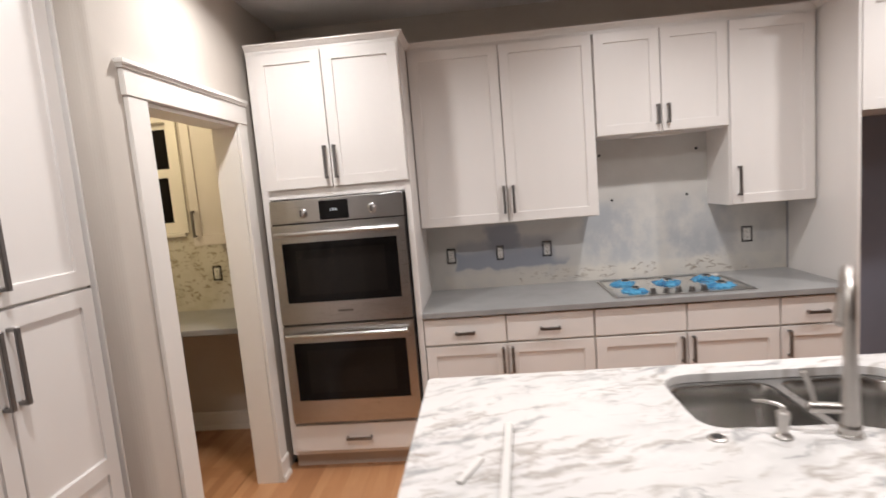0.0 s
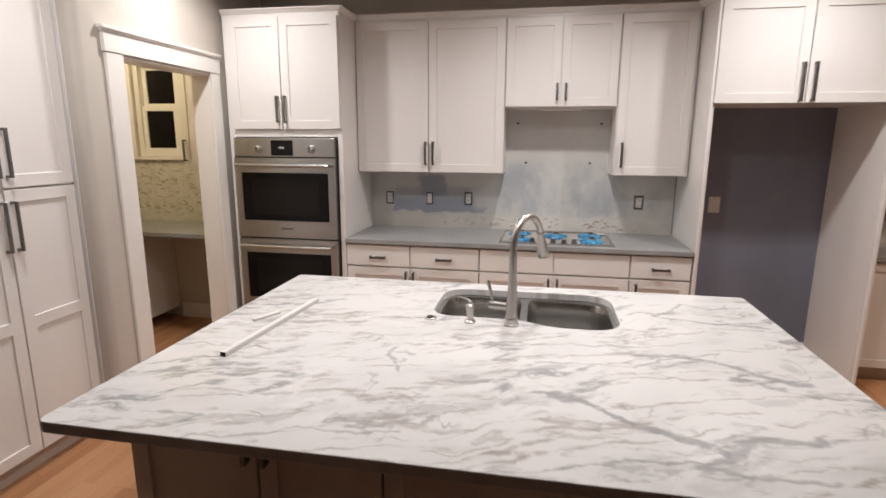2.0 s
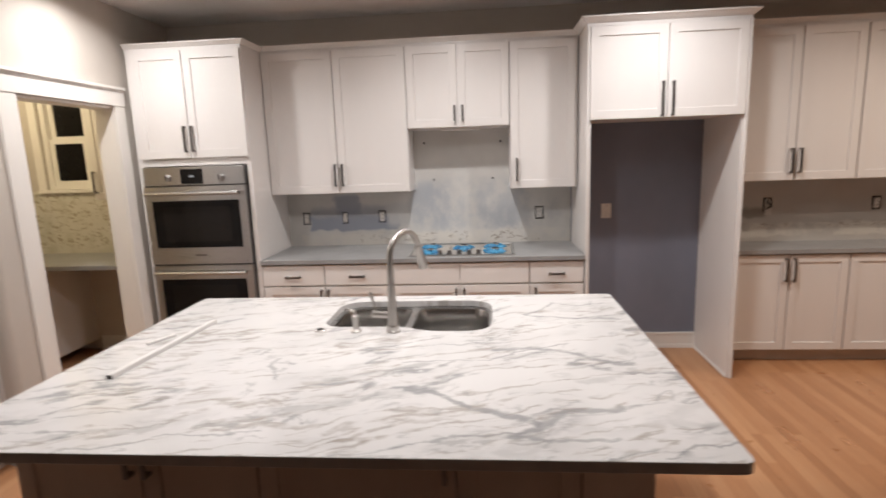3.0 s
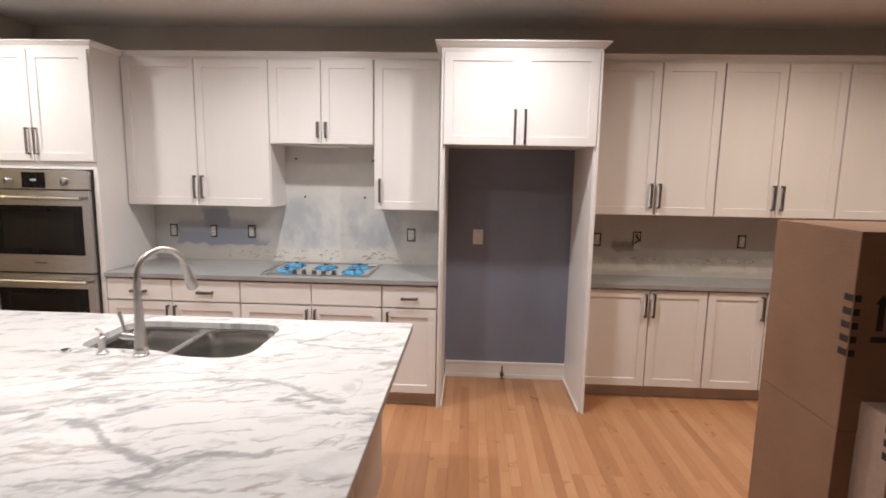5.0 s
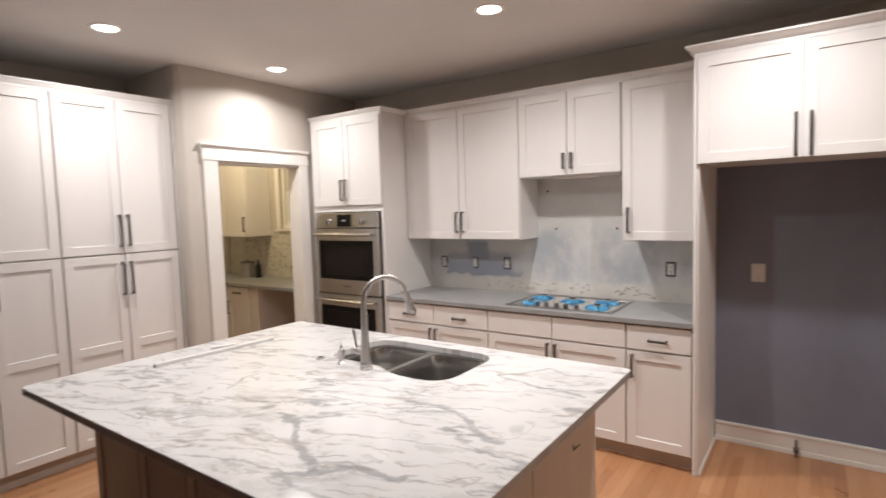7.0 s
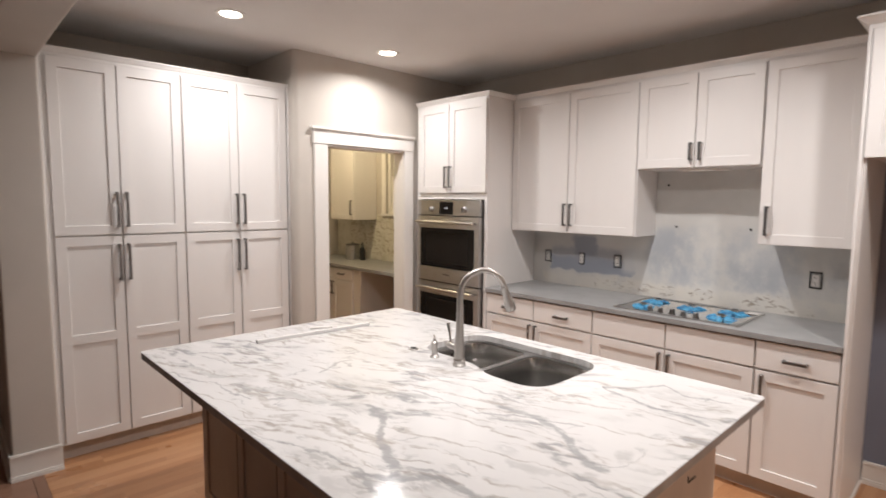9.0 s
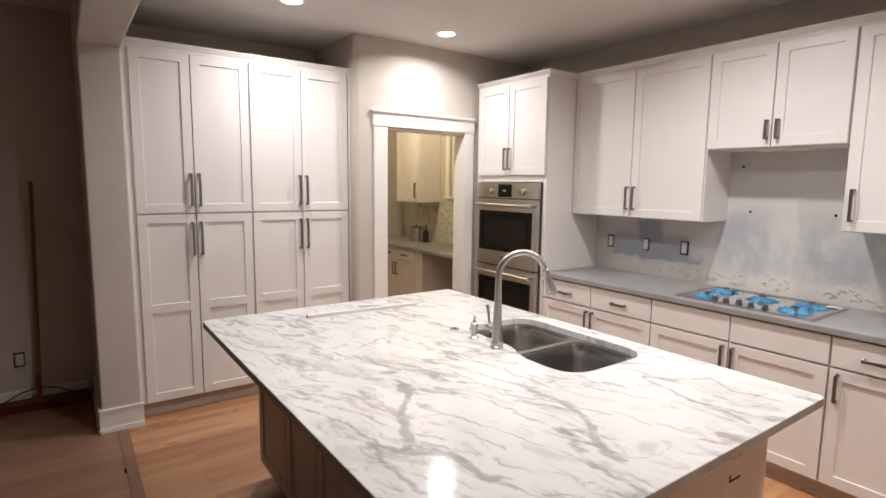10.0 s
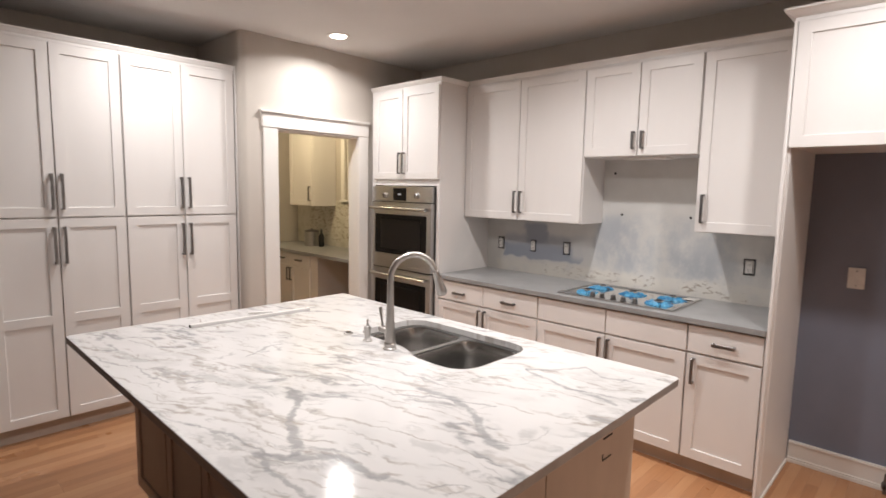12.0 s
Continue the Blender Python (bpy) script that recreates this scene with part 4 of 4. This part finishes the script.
for bx, by, r in ((0.15, 0.15, 0.068), (0.15, 0.38, 0.072), (0.40, 0.32, 0.085), (0.645, 0.15, 0.08), (0.65, 0.37, 0.075)):
    bn = part("burner", lathe([(r * 0.72, 0.0082), (r * 0.72, 0.016), (r * 0.45, 0.018), (r * 0.30, 0.026), (r * 0.28, 0.028)], 24, bx, by), BLACK, hob, "black burner cap", True)
    bm = bmesh.new()
    seg, lay = 26, 6
    rings = []
    for j in range(1, lay + 1):
        q = j / lay
        ring = []
        for i in range(seg):
            an = 2 * math.pi * i / seg
            rr = r * q * (1 + 0.75 * noise.noise((3 * math.cos(an) + bx * 9, 3 * math.sin(an), by * 7)) * q)
            zz = 0.020 * (1 - q ** 2.2) + 0.0105 + 0.014 * noise.noise((bx * 40 + rr * 50 * math.cos(an), by * 40 + rr * 50 * math.sin(an), 2.0))
            ring.append(bm.verts.new((bx + rr * math.cos(an), by + rr * math.sin(an), max(0.0095, zz) if j < lay else 0.0092)))
        rings.append(ring)
    c = bm.verts.new((bx, by, 0.032))
    for i in range(seg):
        bm.faces.new((c, rings[0][i], rings[0][(i + 1) % seg]))
        for a, b in zip(rings, rings[1:]):
            bm.faces.new((a[i], b[i], b[(i + 1) % seg], a[(i + 1) % seg]))
    part("film_wrap", bm, FILM, hob, "crumpled blue protective film")
    part("burner_head", lathe([(r * 0.40, 0.026), (r * 0.40, 0.031), (r * 0.34, 0.034), (r * 0.28, 0.034)], 20, bx + 0.006, by - 0.004), TRAY, bn, "bare steel burner head", True)
    part("burner_lid", lathe([(r * 0.28, 0.0342), (r * 0.28, 0.037), (r * 0.22, 0.039)], 20, bx + 0.006, by - 0.004), BLACK, hob, "black burner lid", True)
for k in range(5):
    part("knob", lathe([(0.020, 0.0082), (0.020, 0.012), (0.0165, 0.014), (0.0150, 0.034), (0.012, 0.037)], 18, 0.235 + k * 0.073, 0.075 - (0.012 if k % 2 else 0)), NICKEL, hob, "round steel control knob", True)
part("film_scrap", blocks((0.70, 0.775, 0.425, 0.50, 0.0122, 0.0128)), PLATE, hob, "small white label sheet")


# ---- outlets and wall fixings ----
def outlet(x, z, y=WALL_Y, w=0.062, h=0.105, face=True, label="uncovered electrical outlet box set in the wall"):
    o = thing("outlet", pose(x, y, z), label, "outlet", "open outlet boxes")
    part("box", blocks((-w / 2, -w / 2 + 0.005, -0.006, -0.0005, -h / 2, h / 2), (w / 2 - 0.005, w / 2, -0.006, -0.0005, -h / 2, h / 2), (-w / 2, w / 2, -0.0055, -0.0005, h / 2 - 0.008, h / 2), (-w / 2, w / 2, -0.0055, -0.0005, -h / 2, -h / 2 + 0.008)), BLACK, o, "dark box rim")
    if face:
        rec = part("receptacle", block(-0.0185, 0.0185, -0.013, -0.0008, -0.038, 0.038, 0.003), OUTLET_WHITE, o, "white receptacle")
        for zc in (0.017, -0.017):
            part("slot", blocks((-0.008, -0.0055, -0.0136, -0.0131, zc - 0.002, zc + 0.006), (0.0055, 0.008, -0.0136, -0.0131, zc - 0.002, zc + 0.006), (-0.002, 0.002, -0.0136, -0.0131, zc - 0.010, zc - 0.006)), BLACK, rec, "dark socket slots")
        for z0 in (0.0385, -0.052):
            part("mounting_ear", block(-0.006, 0.006, -0.009, -0.0008, z0, z0 + 0.0135), GALV, o, "metal mounting ear")
    return o


outlet(-0.175, 1.175)
outlet(0.165, 1.176, w=0.048, h=0.10)
outlet(0.487, 1.18)
outlet(1.813, 1.181, w=0.066)
outlet(3.31, 1.184)
outlet(3.625, 1.200, face=False, label="open wall box with a dangling cable")
cable = thing("cable", pose(3.625, WALL_Y, 1.20), "grey cable end hanging from an open wall box", "cable")
part("sheath", tube([(0.0, -0.004, 0.03), (-0.012, -0.03, 0.015), (0.008, -0.045, -0.01), (-0.02, -0.035, -0.035)], 0.007, 8), BLACK, cable, smooth=True)
part("tag", block(-0.022, 0.030, -0.012, -0.010, -0.085, -0.03), PLATE, cable, "pale paper tag")
outlet(4.445, 1.191)
for x, z in ((0.94, 1.476), (1.432, 1.477), (0.87, 1.78), (1.50, 1.775)):
    scr = part("screw_hole", lathe([(0.009, 0.0005), (0.009, 0.003), (0.004, 0.004)], 12), DARKGAP)
    scr.matrix_world = pose(x, WALL_Y, z, 90)
    tagged(scr, "small dark anchor hole in the stripped wall", "wall anchor", "wall anchors")
sw = thing("switch_plate", pose(2.357, WALL_Y, 1.180), "blank cream wall plate on the slate blue wall", "wall plate")
part("plate", block(-0.040, 0.040, -0.007, -0.0005, -0.060, 0.060, 0.003), OUTLET_WHITE, sw)
part("screw", blocks((-0.003, 0.003, -0.0085, -0.0072, 0.038, 0.044), (-0.003, 0.003, -0.0085, -0.0072, -0.044, -0.038)), GALV, sw)
valve = thing("water_valve", pose(2.585, 3.64, 0.0), "small dark water supply stub with a shutoff valve", "valve")
part("pipe", tube([(0, 0, 0.0), (0, 0, 0.07), (0, 0, 0.115)], [0.008, 0.008, 0.007], 10), NICKEL, valve, smooth=True)
part("body", lathe([(0.013, 0.03), (0.016, 0.036), (0.016, 0.062), (0.012, 0.068)], 14), NICKEL, valve, smooth=True)
part("tap_handle", block(-0.006, 0.006, -0.034, -0.012, 0.040, 0.060, 0.003), BLACK, valve)
outlet(0, 0).matrix_world = pose(-2.047, -0.425, 0.36, 0, 0, 90)

# ---- cardboard boxes ----
def carton(x0, y0, z0, w, d, h, label, material, marks=True):
    c = thing("cardboard_box", pose(x0, y0, z0), label, "cardboard box", "stacked cartons")
    part("body", block(0, w, 0, d, 0, h - 0.004, 0.004), material, c)
    part("flap", block(0.002, w / 2 - 0.002, 0.002, d - 0.002, h - 0.0038, h, 0.0012), material, c)
    part("flap", block(w / 2 + 0.002, w - 0.002, 0.002, d - 0.002, h - 0.0038, h, 0.0012), material, c)
    return c


lower = carton(3.605, 1.254, 0.0, 0.66, 0.50, 0.805, "large brown cardboard box standing on the oak floor", CARD)
upper = carton(3.603, 1.25, 0.805, 0.66, 0.50, 0.708, "large brown cardboard box with printed handling marks", CARD)
for k in range(5):
    part("print_bar", blocks((-0.0012, -0.0002, 0.0035, 0.045, 0.272 + k * 0.0485, 0.296 + k * 0.0485), (0.0035, 0.025, -0.0012, -0.0002, 0.272 + k * 0.0485, 0.296 + k * 0.0485)), INK, upper, "black printed bar")
bm = blocks((0.086, 0.108, -0.0012, -0.0002, 0.365, 0.46))
vs = [bm.verts.new(p) for p in ((0.074, -0.0012, 0.46), (0.120, -0.0012, 0.46), (0.097, -0.0012, 0.495))]
bm.faces.new(vs)
part("arrow", bm, INK, upper, "black printed up arrow")
part("print_lines", blocks((0.145, 0.34, -0.0012, -0.0002, 0.425, 0.468), (0.145, 0.34, -0.0012, -0.0002, 0.365, 0.40), (0.072, 0.34, -0.0012, -0.0002, 0.325, 0.345)), INK, upper, "unreadable printed lines")
small = carton(3.672, 1.10, 0.0, 0.46, 0.155, 0.915, "pale upright cardboard box leaning on a larger one", PALECARD)
for k in range(3):
    part("print_bar", blocks((-0.0012, -0.0002, 0.0065, 0.03, 0.77 + k * 0.045, 0.795 + k * 0.045), (0.0065, 0.015, -0.0012, -0.0002, 0.77 + k * 0.045, 0.795 + k * 0.045)), INK, small, "black printed bar")
part("print_lines", blocks((0.10, 0.17, -0.0012, -0.0002, 0.72, 0.78), (0.10, 0.17, -0.0012, -0.0002, 0.64, 0.70)), INK, small, "unreadable print")

# ---- broom in the dark room ----
WOODH = plain("broom_wood", (0.22, 0.075, 0.035), 0.5)
RED = plain("broom_red", (0.14, 0.014, 0.018), 0.6)
broom = thing("push_broom", pose(-1.965, -0.325, 0.0), "wide red push broom with a wooden handle leaning on the wall", "broom")
part("handle", tube([(0.0, 0.0, 0.085), (-0.03, 0.02, 0.7), (-0.066, 0.045, 1.62)], [0.013, 0.0125, 0.012], 12), WOODH, broom, "wooden handle", True)
part("socket", tube([(0.003, -0.002, 0.07), (-0.002, 0.0, 0.17), (-0.006, 0.003, 0.26)], [0.018, 0.016, 0.0145], 12), RED, broom, "red metal socket", True)
part("brace", tube([(-0.002, 0.0, 0.16), (0.0, 0.10, 0.14), (0.002, 0.22, 0.075)], 0.005, 8), BLACK, broom, "wire brace", True)
part("brace", tube([(-0.002, 0.0, 0.16), (0.0, -0.10, 0.14), (0.002, -0.22, 0.075)], 0.005, 8), BLACK, broom, "wire brace", True)
part("block", block(-0.035, 0.035, -0.38, 0.30, 0.05, 0.082, 0.006), RED, broom, "red broom block")
bm = bmesh.new()
rng = random.Random(3)
for i in range(66):
    for j in range(3):
        y, x = -0.375 + i * 0.0102, -0.022 + j * 0.02
        cube(bm, x - 0.007 + rng.uniform(-0.003, 0.003), x + 0.007, y - 0.004, y + 0.004, 0.0, 0.0505)
part("bristles", bm, RED, broom, "dense red bristles")

# ---- pantry ----
pcab = carcass("base_cabinet", pose(-3.42, 3.105, 0), 1.17, WALL_Y - 3.107, 0.1, 0.872, "cream lit base cabinet in the pantry", "base cabinet")
part("toe_kick", block(0, 1.17, 0.07, 0.09, 0, 0.0995), TOE, pcab)
for a, b, hx in ((0.002, 0.30, 0.26), (0.30, 0.63, 0.60), (0.63, 1.04, 0.665)):
    door(pcab, a, b, 0.735, 0.869, ((a + b) / 2, 0.806), 0.11, slab=True, name="drawer", upright=False)
    door(pcab, a, b, 0.102, 0.73, (hx, 0.63), 0.15)
tagged(part("countertop", block(-3.598, DB - 0.002, 3.085, WALL_Y - 0.002, 0.878, 0.914, 0.003), GREY), "grey countertop underlay in the pantry", "countertop")
pc = carcass("wall_cabinet", pose(-3.22, 3.36, 0), 0.50, UD, 1.41, 2.492, "cream lit pantry wall cabinet beside the window", "wall cabinet")
door(pc, 0.002, 0.498, 1.411, 2.488, (0.468, 1.555), 0.172)
pc = carcass("wall_cabinet", pose(-1.832, 3.36, 0), 0.444, UD, 1.41, 2.492, "cream lit wall cabinet between window and doorway", "wall cabinet")
door(pc, 0.002, 0.442, 1.411, 2.488, (0.030, 1.555), 0.172)
outlet(-1.875, 1.178)
can = thing("steel_canister", pose(-2.98, 3.52, 0.914), "brushed steel canister on the pantry counter", "canister")
part("pot", lathe([(0.085, 0.0), (0.088, 0.004), (0.088, 0.17), (0.084, 0.175)], 28), STEEL, can, smooth=True)
part("lid", lathe([(0.088, 0.1755), (0.089, 0.185), (0.05, 0.195), (0.015, 0.197), (0.015, 0.21), (0.010, 0.213)], 28), NICKEL, can, "dark lid", True)
bot = thing("bottle", pose(-2.80, 3.54, 0.914), "dark bottle on the pantry counter", "bottle")
part("glass", lathe([(0.032, 0.0), (0.034, 0.005), (0.034, 0.13), (0.013, 0.165), (0.013, 0.20)], 20), BLACK, bot, smooth=True)
part("cap", lathe([(0.014, 0.2005), (0.014, 0.215), (0.012, 0.217)], 16), NICKEL, bot, smooth=True)

# ---- floor planks, last ----
PW = 0.0585
PIECES = {}


def plank_mesh(length):
    if length not in PIECES:
        bm = bmesh.new()
        cube(bm, 0.0002, PW - 0.0002, 0.0003, length - 0.0003, -0.0155, 0.0)
        top = [e for e in bm.edges if all(abs(v.co.z) < 1e-6 for v in e.verts)]
        bmesh.ops.bevel(bm, geom=top, offset=0.0004, segments=1, affect="EDGES")
        me = bpy.data.meshes.new("plank")
        bm.to_mesh(me)
        bm.free()
        me.materials.append(OAK)
        PIECES[length] = me
    return PIECES[length]


rng = random.Random(11)
far = bmesh.new()
x = -1.43 - PW
while x < 5.75:
    y_end = 3.684 if 2.02 < x < 3.1 else (3.45 if x >= 3.1 else 3.15)
    y = 0.156
    first = True
    while y < y_end - 0.02:
        length = rng.choice((0.6, 0.75, 0.9, 1.2, 1.5, 1.8))
        if first:
            length, first = rng.choice((0.3, 0.6, 0.9, 1.2)), False
        room = y_end - y
        if length > room - 0.15:
            length = round(room, 3)
        under = -0.15 < x < 1.80 and y > 0.70 and y + length < 2.0
        if x > 4.0 or under:
            cube(far, x + 0.0003, x + PW - 0.0003, y + 0.0004, y + length - 0.0004, -0.0155, 0.0)
        else:
            ob = new("plank", plank_mesh(length))
            ob.parent = floor
            ob.location = (x, y, 0)
        y += length
    x += PW
tagged(part("outer_planks", far, OAK, floor), kind="stuff")
bm = bmesh.new()
rng = random.Random(4)
y = 2.0
for i in range(40):
    xx = -3.6 + i * PW
    if xx > -1.54:
        break
    y = 1.99 - rng.random()
    while y < 3.70:
        ln = rng.choice((0.6, 0.9, 1.2))
        a, b = max(y, 1.95), min(y + ln, 3.70)
        if b - a > 0.01:
            cube(bm, xx + 0.0004, min(xx + PW, -1.4265 - PW) - 0.0004, a + 0.0006, b - 0.0006, -0.0155, 0.0)
        y += ln
tagged(part("pantry_planks", bm, OAK, floor), kind="stuff")
bm = bmesh.new()
xx = -2.05
while xx < 6.3:
    y = -4.3 - rng.random()
    while y < 0.098:
        ln = rng.choice((0.6, 0.9, 1.2, 1.5))
        a, b = max(y, -4.29), min(y + ln, 0.0985)
        if b - a > 0.01:
            cube(bm, xx + 0.0004, xx + PW - 0.0004, a + 0.0006, b - 0.0006, -0.0155, 0.0)
        y += ln
    xx += PW
hall = structure("floor_hall", blocks((-2.05, 6.4, -4.3, 0.0985, -0.2, -0.016)), DARKGAP, "dusty plank floor of the unlit next room, its dimness put into the colour", "floor")
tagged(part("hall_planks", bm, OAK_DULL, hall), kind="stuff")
